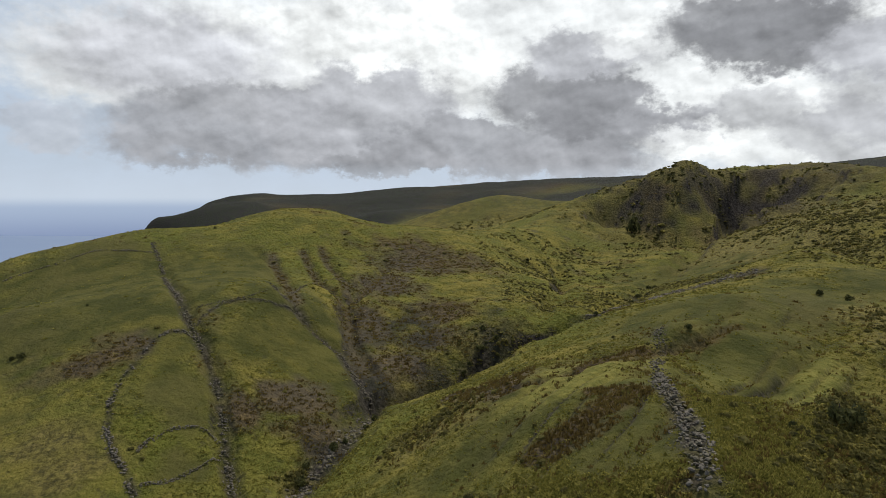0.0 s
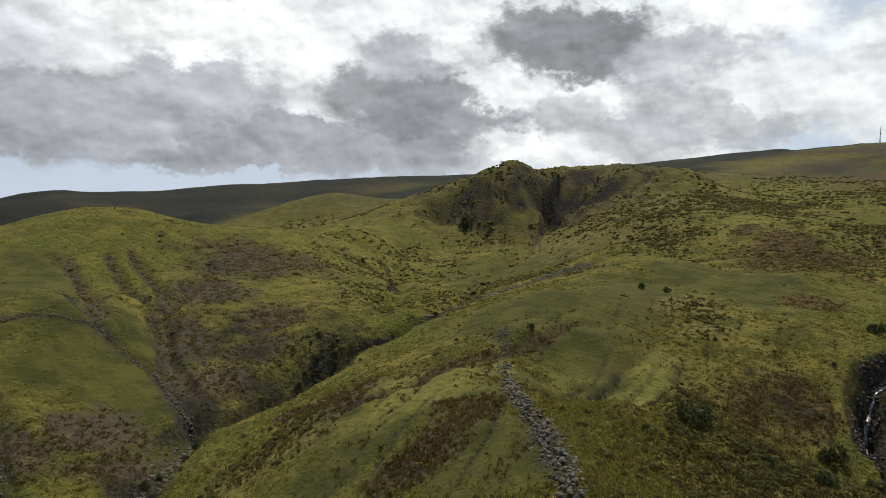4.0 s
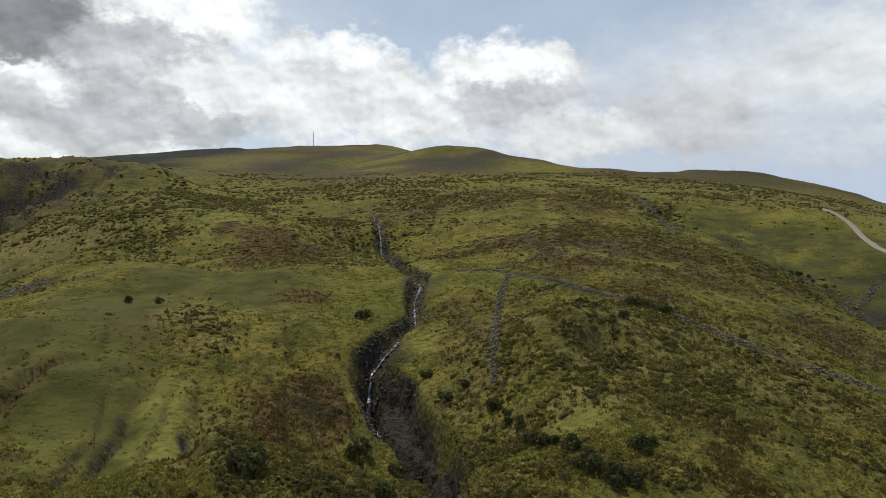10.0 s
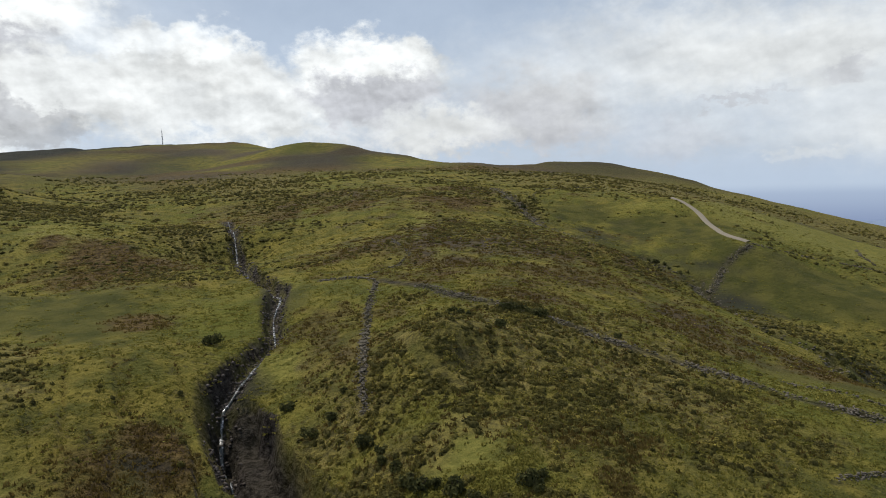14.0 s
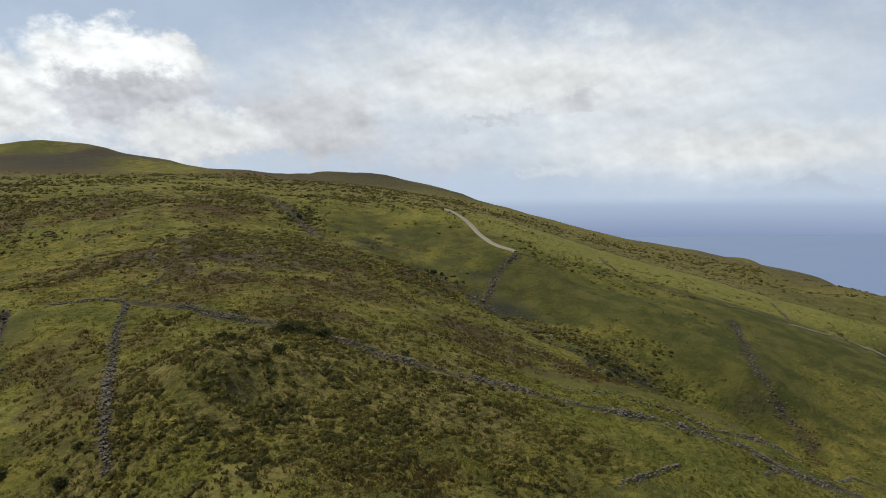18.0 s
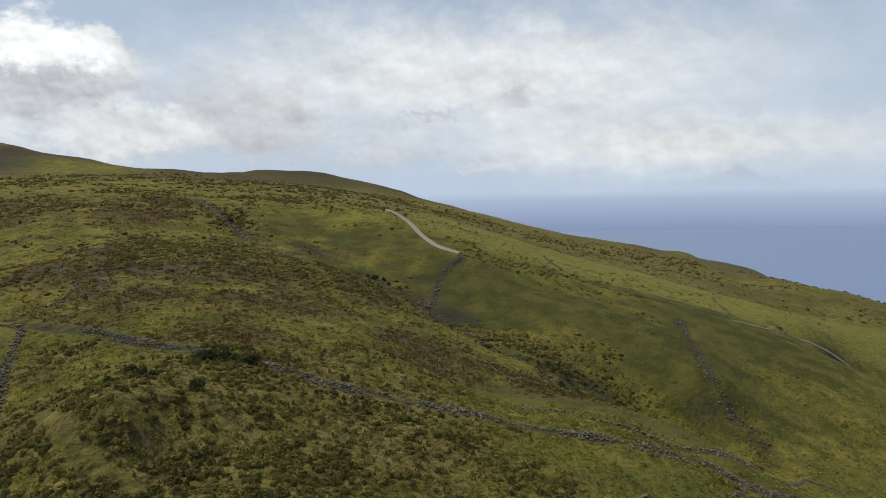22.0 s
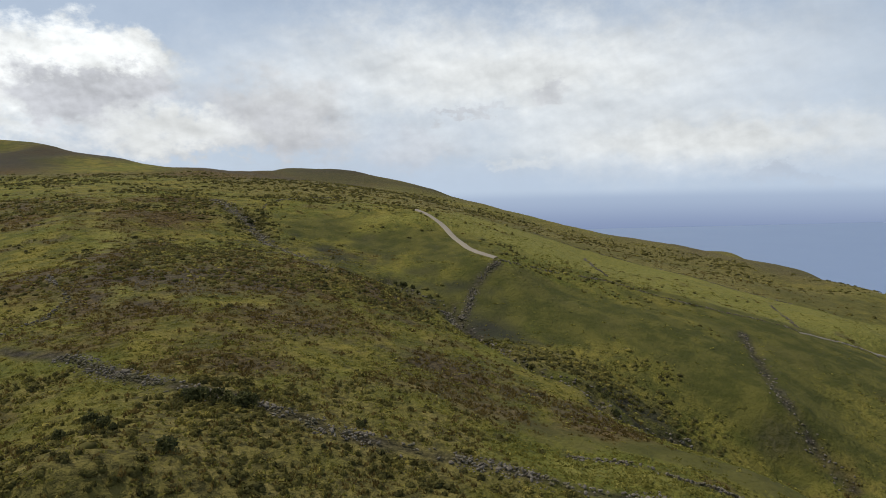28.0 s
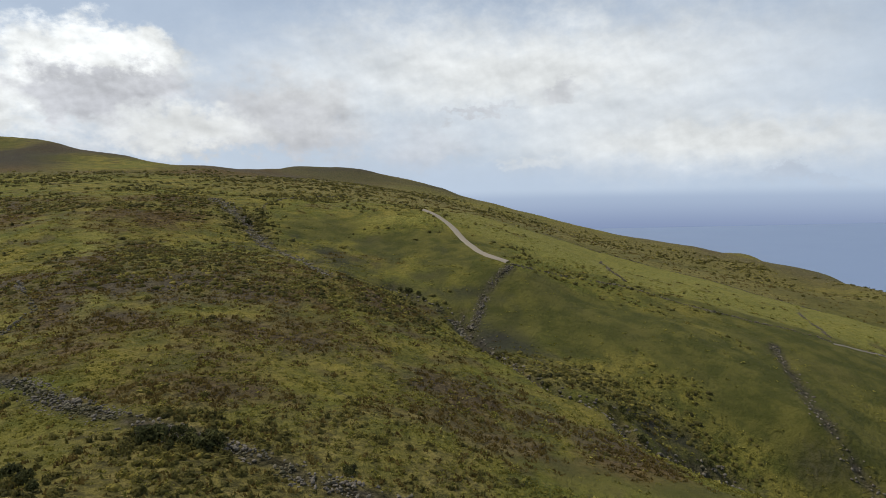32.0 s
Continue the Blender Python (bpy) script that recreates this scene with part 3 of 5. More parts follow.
def cut(x, y, z):
    near = (x > -420) & (x < 420) & (y > -80) & (y < 620)
    xs, ys, zs = x[near], y[near], z[near]
    for line, half, deep in ((TORRENT, 2.8, 2.4), (TORRENT[6:], 4.0, 1.0), (RAVINE_STREAM, 4.5, 1.3), (WEST_STREAM[:11], 6.0, 3.0), (WEST_STREAM[10:], 8.0, 3.5), (WEST_STREAM[5:11], 10.0, 4.0),
                             (GULLY_WALL[1:], 2.8, 1.6), (STONY_GULLY, 2.8, 1.7), (DITCH, 1.5, 0.9), (SCREE, 3.0, 1.0), (CREASE, 3.0, 1.2), (CREASE_TWO, 3.0, 2.0), (CREASE_THREE, 3.0, 2.0), (CREASE_FOUR, 3.6, 2.6), (CREASE_FIVE, 2.6, 1.6), (HILL_FOLD, 4.5, 2.5), (RIB_ONE, 2.2, 1.0), (RIB_TWO, 2.5, 1.0), (SIDE_GULLY, 5.0, 2.5), (CRAG_GULLY[1:], 9.0, 4.0)):
        zs, _ = trench(xs, ys, zs, line, half, deep)
    for line, half, deep in ((CHASM, 4.7, 7.0), (TORRENT[1:9], 2.4, 1.3), (RAVINE_STREAM[4:], 2.6, 1.6), (WEST_STREAM[4:11], 7.0, 3.0), (CRAG_GULLY, 10.0, 7.0)):
        zs = gorge(xs, ys, zs, line, half, deep)
    z = z.copy()
    z[near] = zs
    return z


# ---- materials ----
def material(name):
    m = bpy.data.materials.new(name)
    m.use_nodes = True
    return m, Nodes(m.node_tree)


def finish(n, color, rough=0.9, bump=None, strength=0.4, depth=0.1, thin=0.0, gloss=0.08, **extra):
    shader = n.put("ShaderNodeBsdfPrincipled")
    n.feed(shader, "Base Color", (*color, 1) if isinstance(color, tuple) else color)
    n.feed(shader, "Roughness", rough)
    n.feed(shader, "Specular IOR Level", gloss)
    for key, value in extra.items():
        n.feed(shader, key.replace("_", " "), value)
    if bump is not None:
        n.feed(shader, "Normal", n.put("ShaderNodeBump", Strength=strength, Distance=depth, Height=bump).outputs[0])
    out = shader.outputs[0]
    if thin:
        glow = n.put("ShaderNodeBsdfTranslucent", Color=color)
        out = n.put("ShaderNodeMixShader", i0=thin, i1=out, i2=glow.outputs[0]).outputs[0]
    n.put("ShaderNodeOutputMaterial", i0=out)


turf, n = material("turf")
where = n.put("ShaderNodeNewGeometry").outputs["Position"]
big, _ = n.noise(where, 0.02, 5)
mid, _ = n.noise(where, 0.11, 7, 0.62)
fine, _ = n.noise(where, 0.75, 7, 0.7)
clump, _ = n.noise(where, 0.33, 6, 0.68)
cells = n.put("ShaderNodeTexVoronoi", Vector=n.vec("ADD", where, n.put("ShaderNodeTexNoise", Vector=where, Scale=1.2).outputs["Color"]), Scale=0.8)
hummock = cells.outputs["Distance"]
cover = n.put("ShaderNodeAttribute")
cover.attribute_name = "cover"
zones = n.put("ShaderNodeSeparateColor", i0=cover.outputs["Color"])
grass = n.mix(n.ramp(mid, 0.36, 0.62), (0.0885, 0.0885, 0.0199), (0.1978, 0.1644, 0.0347))
grass = n.mix(n.ramp(big, 0.4, 0.7, 0.0, 0.8), grass, (0.1081, 0.1173, 0.0199))
grass = n.mix(n.ramp(fine, 0.52, 0.74, 0.0, 0.42), grass, (0.3001, 0.2357, 0.0693))
grass = n.mix(n.ramp(clump, 0.46, 0.33, 0.0, 0.5), grass, (0.0414, 0.0391, 0.0248))
grass = n.mix(n.math("MULTIPLY", cover.outputs["Alpha"], 0.7), grass, n.mix(n.ramp(fine, 0.35, 0.65), (0.1357, 0.1357, 0.0299), (0.2553, 0.2300, 0.0568)))
field = n.put("ShaderNodeAttribute")
field.attribute_name = "field"
sward = n.mix(n.ramp(mid, 0.38, 0.62), (0.047, 0.050, 0.0117), (0.084, 0.080, 0.0195))
sward = n.mix(n.ramp(fine, 0.5, 0.75, 0.0, 0.45), sward, (0.029, 0.030, 0.0157))
sward = n.mix(n.ramp(big, 0.5, 0.68, 0.0, 0.5), sward, (0.100, 0.084, 0.0299))
grass = n.mix(n.math("MULTIPLY", field.outputs["Fac"], n.math("SUBTRACT", 0.9, n.math("MULTIPLY", cover.outputs["Alpha"], 0.65))), grass, sward)
heath = n.mix(n.ramp(fine, 0.36, 0.6), (0.046, 0.031, 0.0160), (0.120, 0.083, 0.0300))
moor, _ = n.noise(where, 0.006, 6, 0.65)
heath = n.mix(n.ramp(moor, 0.42, 0.6, 0.0, 0.7), heath, n.mix(fine, (0.052, 0.048, 0.0402), (0.106, 0.090, 0.0605)))
heath = n.mix(n.ramp(clump, 0.55, 0.68, 0.0, 0.8), heath, (0.165, 0.120, 0.052))
scrub = n.mix(n.ramp(fine, 0.36, 0.6), (0.066, 0.058, 0.0210), (0.172, 0.144, 0.0400))
scrub = n.mix(n.ramp(clump, 0.54, 0.66, 0.0, 0.9), scrub, (0.235, 0.190, 0.0624))
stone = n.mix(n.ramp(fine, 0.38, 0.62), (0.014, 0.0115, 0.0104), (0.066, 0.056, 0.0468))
color = n.mix(zones.outputs[0], grass, heath)
color = n.mix(zones.outputs[1], color, scrub)
# near-black tint: cloud shadow on the west plateau and gorge shade put into colour
peat_shade = n.put("ShaderNodeAttribute")
peat_shade.attribute_name = "peat_shade"
color = n.mix(peat_shade.outputs["Fac"], color, n.mix(n.ramp(mid, 0.35, 0.65), n.mix(fine, (0.016, 0.016, 0.0156), (0.042, 0.038, 0.0338)), (0.030, 0.034, 0.0208)))
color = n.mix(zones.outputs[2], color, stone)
rise = n.math("ADD", n.math("MULTIPLY", clump, 2.0), n.math("SUBTRACT", fine, n.math("MULTIPLY", hummock, 0.5)))
finish(n, color, 0.95, rise, n.math("SUBTRACT", 1.0, n.math("MULTIPLY", field.outputs["Fac"], 0.4)), 0.8)

sea_water, n = material("sea_water")
where = n.put("ShaderNodeNewGeometry").outputs["Position"]
ripple, _ = n.noise(where, 0.03, 8, 0.6)
swell, _ = n.noise(where, 0.004, 4)
finish(n, n.mix(swell, (0.145, 0.205, 0.325), (0.165, 0.226, 0.345)), 0.5, ripple, 0.08, 0.6, gloss=0.5)


def mesh_of(name, verts, faces, mat, smooth=True):
    me = bpy.data.meshes.new(name)
    me.from_pydata([tuple(v) for v in verts], [], [tuple(f) for f in faces])
    me.materials.append(mat)
    if smooth:
        me.polygons.foreach_set("use_smooth", np.ones(len(me.polygons), bool))
    return me


# patches of cover: x, y, half breadth, half depth, heading
# heath; the row at (-176, 6) darkens the west hill for cloud shade
HEATH = [(-39, 121, 5, 13, -15), (-255, 144, 33, 30, -66), (-64, 58, 6, 5, -66), (-63, 65, 5, 4, -59), (-82, 86, 6, 7, -54), (-104, 72, 9, 15, -68), (-129, 47, 7, 10, -84), (-162, 82, 13, 18, -73), (-143, 35, 4, 11, -90), (-148, 43, 7, 8, -87), (-176, 6, 14, 9, -100), (-146, 50, 7, 10, -84), (-186, 111, 14, 18, -66), (-228, 113, 16, 20, -70), (-170, 98, 11, 14, -68), (-194, 86, 11, 19, -74), (-76, 255, 24, 35, -16), (-103, 275, 7, 12, -21), (-55, 187, 7, 8, -16)]
HEATH_MORE = [(78, 172, 22, 30, 30), (92, 150, 13, 18, 40), (-41, 128, 6, 12, -17), (-46, 115, 8, 20, -23), (-9, 387, 72, 60, 0), (3, 247, 25, 25, 4), (-12, 155, 8, 23, 0), (30, 226, 30, 42, 12), (61, 216, 45, 51, 22), (51, 241, 19, 38, 17), (35, 267, 19, 39, 11), (67, 201, 16, 14, 26), (30, 171, 18, 8, 17), (61, 351, 26, 60, 13), (19, 218, 13, 12, 10)]
# scrub; rows at (-134, -2) and (-149, -5) darken the hill foot for cloud shade
SCRUB = [(21, 144, 30, 25, 17), (10, 124, 21, 12, 14), (-16, 126, 13, 11, -2), (-10, 109, 9, 7, 1), (-29, 84, 17, 20, -19), (-2, 92, 9, 4, 10), (38, 132, 25, 32, 27), (-49, 521, 43, 138, -4), (15, 111, 19, 11, 20), (-158, 378, 68, 60, -23), (-65, 325, 18, 46, -10), (-134, -2, 15, 10, -107), (-149, -5, 15, 9, -106), (-74, 158, 8, 28, -27), (-215, 325, 41, 60, -35), (-151, 288, 23, 60, -29), (-211, 348, 57, 93, -32), (-150, 107, 14, 16, -62)]
SCRUB_MORE = [(-33, 68, 6, 4, -33), (-100, 58, 12, 15, -76), (-118, 40, 5, 9, -87), (9, 136, 23, 10, 12), (26, 144, 10, 10, 19), (4, 172, 9, 9, 7), (40, 134, 9, 7, 28), (86, 329, 13, 20, 18), (216, 498, 100, 154, 26), (120, 190, 20, 14, 41), (22, 157, 15, 10, 16)]
SCRUB_FAR = [(330, 525, 60, 60, 35), (430, 475, 75, 55, 45), (500, 405, 60, 70, 55), (570, 430, 85, 70, 50), (420, 620, 90, 80, 35)]
# pale turf; the rows east of x = 190 paint sunlight on the pasture ridge
PALE = [(0, 106, 6, 8, 10), (-25, 157, 7, 8, -6), (19, 227, 11, 12, 9), (-55, 107, 8, 24, -31), (-107, 296, 17, 40, -20), (-25, 214, 6, 12, -4), (252, 390, 64, 124, 37), (261, 325, 115, 60, 43), (307, 324, 84, 85, 48), (333, 285, 83, 55, 54), (352, 247, 82, 43, 60), (197, 298, 42, 31, 38), (148, 316, 21, 6, 30), (317, 275, 100, 44, 54), (30, 292, 6, 46, 9), (9, 217, 7, 12, 7), (53, 134, 4, 6, 33), (69, 129, 12, 6, 41)]
PALE_MORE = [(-50, 92, 9, 17, -25), (-79, 82, 21, 12, -55), (-79, 71, 14, 10, -62)]
# dark patches that paint the shade of the gorges, the chasm and the crag bowl
PEAT_SHADE = [(-29, 138, 5, 9, -12), (-26, 127, 5, 8, -12), (-20, 112, 5, 10, -12), (-155, 106, 14, 18, -63), (-177, 97, 13, 29, -69), (-150, 94, 13, 17, -67), (-146, 69, 6, 20, -76), (-160, 116, 9, 13, -61), (-124, 45, 6, 9, -85), (-315, 432, 27, 26, -37), (-30, 152, 5, 10, -9), (-30, 131, 3, 13, -11), (-24, 116, 4, 19, -8), (-27, 201, 4, 18, -5), (-41, 119, 5, 7, -19), (102, 279, 33, 29, 25), (119, 249, 28, 10, 31), (119, 216, 15, 20, 36), (125, 178, 16, 9, 44)]
FIELD = [(-71, 110, 18, 36, -39), (-92, 164, 22, 35, -32), (-207, 277, 54, 60, -39), (154, 219, 78, 33, 42), (179, 169, 41, 35, 55), (145, 285, 40, 23, 32), (113, 323, 22, 21, 23), (89, 132, 41, 9, 46), (327, 341, 223, 122, 48), (230, 184, 63, 46, 58), (123, 224, 25, 21, 35), (-79, 71, 33, 21, -62), (-93, 125, 25, 42, -42), (-78, 57, 17, 10, -72), (-152, 22, 8, 16, -95), (-169, 47, 13, 12, -86), (-129, 19, 6, 6, -98), (-293, 7, 34, 28, -96)]
# more pasture; on the west hill its darker sward also stands in for cloud shade
FIELD_MORE = [(-238, 22, 58, 92, -95), (-172, 62, 26, 40, -80), (-51, 59, 9, 11, -58), (-212, -1, 34, 35, -100), (-253, 62, 17, 38, -83), (-69, 198, 19, 32, -19), (-95, 202, 12, 32, -26), (-82, 124, 11, 46, -38), (0, 106, 6, 8, 10), (-24, 200, 7, 13, -4)]

# ---- ground: one sheet, finest near the flight ----
def ground_grid():
    rings = np.r_[np.linspace(0.5, 24, 16), 24 * (4600 / 24) ** np.linspace(0.012, 1, 470)]
    turns = np.radians(np.r_[np.linspace(-112, 92, 820), np.linspace(94, 246, 90)])
    r, a = np.meshgrid(rings, turns, indexing="ij")
    x, y = (-8 + r * np.sin(a)).ravel(), (42 + r * np.cos(a)).ravel()
    nr, na = len(rings), len(turns)
    i, j = np.meshgrid(np.arange(nr - 1), np.arange(na), indexing="ij")
    k = (j + 1) % na
    quads = np.stack([i * na + j, i * na + k, (i + 1) * na + k, (i + 1) * na + j], -1).reshape(-1, 4)[:, ::-1]
    return x, y, quads


def patch(x, y, rows, edge=0.35):
    """How far places lie within patches of cover, 0 to 1, with ragged edges."""
    out = np.zeros(x.shape)
    ragged = wave(x, y, 9, 21) * 0.5 + wave(x, y, 3.2, 22) * 0.4
    for px, py, broad, deep, turn in rows:
        a = radians(turn)
        dx, dy = x - px, y - py
        u, v = (dx * math.cos(a) - dy * math.sin(a)) / max(broad, 2), (dx * math.sin(a) + dy * math.cos(a)) / max(deep, 2)
        out = np.maximum(out, np.clip((1.1 + edge * ragged - np.hypot(u, v)) / edge, 0, 1))
    return out


def field_share(x, y):
    """How far places lie on smooth grazed pasture."""
    return np.maximum(patch(x, y, FIELD, 0.5), patch(x, y, FIELD_MORE, 0.5))


def peat_shade_share(x, y):
    """How far places take the dark tint: painted cloud shade in the west, shade in gorges, and far moor."""
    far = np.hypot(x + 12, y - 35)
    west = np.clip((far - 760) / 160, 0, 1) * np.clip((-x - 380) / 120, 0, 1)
    gorge = patch(x, y, PEAT_SHADE, 0.9) * np.clip(0.75 + 0.6 * wave(x, y, 8, 43), 0, 1)
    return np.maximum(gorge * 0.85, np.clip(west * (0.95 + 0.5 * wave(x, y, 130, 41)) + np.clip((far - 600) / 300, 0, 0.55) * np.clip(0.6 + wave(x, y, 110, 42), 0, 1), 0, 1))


def pasture(x, y):
    """The grazed strip between the farm track and the moor wall, painted pale as sunlit, and the moor beyond it."""
    low = np.interp(x, (150, 180, 205, 226, 250, 276, 310, 420), (252, 259, 256, 233, 203, 185, 178, 118)) + 2.0 * wave(x, y, 14, 48)
    high = np.interp(x, (150, 234, 273, 282, 308, 326, 337, 345, 430), (372, 362, 350, 329, 306, 286, 262, 237, 165)) + 4.0 * wave(x, y, 22, 49)
    east = np.clip((x - 165) / 30, 0, 1)
    return east * np.clip((y - low) / 3, 0, 1) * np.clip((high - y) / 4, 0, 1), np.clip((x - 240) / 40, 0, 1) * np.clip((y - high) / 4, 0, 1)


def land_cover(x, y, z):
    """Shares of heath, scrub, bare stone and pale turf at each place."""
    far = np.hypot(x + 12, y - 35)
    heath = np.maximum(patch(x, y, HEATH, 0.6), patch(x, y, HEATH_MORE, 0.6) * np.clip(0.85 + 0.7 * wave(x, y, 13, 45) + 0.5 * wave(x, y, 4, 46), 0, 1))
    scrub = np.maximum(np.maximum(patch(x, y, SCRUB, 0.7), patch(x, y, SCRUB_MORE, 0.7)), patch(x, y, SCRUB_FAR, 0.8) * np.clip(0.75 + 0.6 * wave(x, y, 30, 47), 0, 1))
    pale = np.maximum(patch(x, y, PALE, 0.6), patch(x, y, PALE_MORE, 0.6))
    strip, moor_ = pasture(x, y)
    # sunlight on the strip is put into colour as pale turf
    pale = np.maximum(pale * (1 - moor_), 0.95 * strip)
    scrub = np.maximum(scrub, moor_ * np.clip(0.7 + 0.8 * wave(x, y, 34, 57), 0.2, 0.9))
    # upland heath; west of x = -800 more of it darkens for cloud shadow
    upland = np.clip((far - 420) / 200, 0, 1) * np.clip(0.55 + 0.9 * wave(x, y, 90, 31) + np.clip((-x - 800) / 150, 0, 1), 0, 1) * np.clip(1.0 - np.clip((-x - 430) / 80, 0, 1) * np.clip((950 + x) / 120, 0, 1), 0.25, 1)
    heath = np.maximum(heath, upland)
    heath = np.maximum(heath, np.clip((wave(x, y, 17, 33) + 0.6 * wave(x, y, 5, 34) - 0.8) * 2.5, 0, 0.6) * (1 - field_share(x, y)))
    heath = np.maximum(heath, 0.22 * ribs(x, y))
    for line, half in MEADOW_BANDS:
        heath = np.maximum(heath, np.clip((1.15 + 0.45 * wave(x, y, 3.5, 23) - to_line(x, y, line)[0] / half) * 2.5, 0, 1))
    heath = np.maximum(heath, 0.8 * np.clip(1.4 - to_line(x, y, DITCH)[0] / 1.3, 0, 1))
    # heath colour along the creases paints the shade lying in them
    for line in (CREASE_TWO, CREASE_THREE, CREASE_FOUR, CREASE_FIVE, HILL_FOLD):
        heath = np.maximum(heath, 0.9 * np.clip(1.5 - to_line(x, y, line)[0] / (1.9 * (1 + 0.5 * wave(x, y, 6, 24))), 0, 1))
    stone = np.zeros(x.shape)
    for line, half in ((TORRENT, 2.8), (RAVINE_STREAM, 3.6), (WEST_STREAM[:13], 3.5), (LONG_WALL_EAST, 1.7), (LONG_WALL, 0.7), (FIELD_WALL_WEST, 0.8), (LOWER_WALL, 0.8), (ROAD_WALL, 1.6), (FIELD_WALL_ARC, 0.7), (GULLY_WALL[2:], 1.5), (STONY_GULLY, 1.8), (SCREE, 1.9), (SCREE_STRIP, 5.0), (MEADOW_WALL[3:], 2.0)):
        d, _ = to_line(x, y, line)
        stone = np.maximum(stone, np.clip(1.35 - d / (half * (1 + 0.5 * wave(x, y, 4, 35))), 0, 1) * (0.65 + 0.35 * wave(x, y, 2, 36)))
    # dark rock over the whole chasm, which also paints its shade
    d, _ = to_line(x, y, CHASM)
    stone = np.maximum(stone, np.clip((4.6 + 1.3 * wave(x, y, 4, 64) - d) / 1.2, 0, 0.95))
    bowl = np.clip(1.3 - np.hypot((x + 320) / 105, (y - 440) / 110), 0, 1)
    heath = np.maximum(heath, bowl * np.clip(0.55 + 1.1 * wave(x, y, 20, 38), 0, 1))
    scrub = np.maximum(scrub, bowl * np.clip(0.35 + 1.2 * wave(x, y, 15, 39), 0, 1))
    crag = np.clip(1.35 - np.hypot((x + 305) / 62, (y - 465) / 62), 0, 1)
    stone = np.maximum(stone, crag * np.clip(0.4 + 1.3 * wave(x, y, 12, 37), 0, 1))
    stone = np.maximum(stone, bowl * np.clip(1.4 * np.abs(wave(x, y, 24, 40)) - 0.5, 0, 1))
    return heath, scrub, np.clip(stone, 0, 1), pale


gx, gy, quads = ground_grid()
gz = height(gx, gy)
me = bpy.data.meshes.new("ground")
me.vertices.add(len(gx))
me.vertices.foreach_set("co", np.stack([gx, gy, gz], -1).ravel())
me.loops.add(quads.size)
me.loops.foreach_set("vertex_index", quads.ravel().astype(np.int32))
me.polygons.add(len(quads))
me.polygons.foreach_set("loop_start", (np.arange(len(quads)) * 4).astype(np.int32))
me.update(calc_edges=True)
me.polygons.foreach_set("use_smooth", np.ones(len(quads), bool))
me.materials.append(turf)
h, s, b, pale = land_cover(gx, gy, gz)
across = 910
radius = np.hypot(gx + 8, gy - 42).reshape(-1, across)
gz_grid = gz.reshape(-1, across)
bearing = np.unwrap(np.arctan2(gx + 8, gy - 42).reshape(-1, across), axis=1)
steep = np.hypot(np.gradient(gz_grid, axis=0) / np.gradient(radius, axis=0), np.gradient(gz_grid, axis=1) / (radius * np.gradient(bearing, axis=1))).ravel()
bare = np.clip((steep - 0.75) / 0.45, 0, 1) * (np.abs(gy - 260) < 420)
b = np.maximum(b, bare * np.clip(0.6 + 0.7 * wave(gx, gy, 7, 44), 0, 1))
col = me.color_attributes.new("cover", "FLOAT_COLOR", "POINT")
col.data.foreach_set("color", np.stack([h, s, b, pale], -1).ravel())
moor_shade = me.attributes.new("peat_shade", "FLOAT", "POINT")
moor_shade.data.foreach_set("value", peat_shade_share(gx, gy).astype(np.float32))
smooth = me.attributes.new("field", "FLOAT", "POINT")
smooth.data.foreach_set("value", field_share(gx, gy).astype(np.float32))
ground = tagged(new("ground", me), "grassy volcanic hillsides with heath, scrub and stream cuts", "hillside", kind="structure")

side = 30000
sea = tagged(new("water", mesh_of("water", [(-side, -side, -340), (side, -side, -340), (side, side, -340), (-side, side, -340)], [(0, 1, 2, 3)], sea_water)),
             "hazy blue open sea far below the slopes", "sea", kind="structure")


# ---- more materials ----
def island_random(n):
    return n.put("ShaderNodeNewGeometry").outputs["Random Per Island"]


def leafy(name, dark, mid_tone, light, rough=0.8, own=1.0, size=0.06):
    """Leaves: own is how far each one goes its own way; the rest follows clumps of about 1 / (3 * size) metres."""
    m, n = material(name)
    where = n.put("ShaderNodeNewGeometry").outputs["Position"]
    patchy, _ = n.noise(where, size, 4)
    each = n.math("MULTIPLY_ADD", island_random(n), own, n.math("MULTIPLY", n.ramp(patchy, 0.3, 0.7), 1 - own))
    color = n.mix(n.ramp(each, 0.0, 0.6), dark, mid_tone)
    color = n.mix(n.ramp(n.math("MULTIPLY", each, n.math("ADD", patchy, 0.5)), 0.62, 1.05), color, light)
    finish(n, color, rough, thin=0.45)
    return m


tussock_leaf = leafy("tussock_leaf", (0.118, 0.112, 0.026), (0.205, 0.187, 0.040), (0.310, 0.272, 0.070))
heath_leaf = leafy("heath_leaf", (0.074, 0.051, 0.0190), (0.145, 0.106, 0.0320), (0.205, 0.160, 0.0500), own=0.6, size=0.15)
scrub_leaf = leafy("scrub_leaf", (0.052, 0.050, 0.0190), (0.138, 0.122, 0.0350), (0.330, 0.275, 0.0660), own=0.55, size=0.16)
tree_leaf = leafy("tree_leaf", (0.034, 0.039, 0.0170), (0.082, 0.085, 0.0300), (0.160, 0.150, 0.0500), own=0.6, size=0.3)

bark, n = material("bark")
grain, _ = n.noise(n.put("ShaderNodeNewGeometry").outputs["Position"], 6.0, 5)
finish(n, n.mix(grain, (0.03, 0.024, 0.018), (0.11, 0.09, 0.07)), 0.9, grain, 0.5, 0.02)

basalt, n = material("basalt")
where = n.put("ShaderNodeNewGeometry").outputs["Position"]
grain, _ = n.noise(where, 1.8, 6, 0.65)
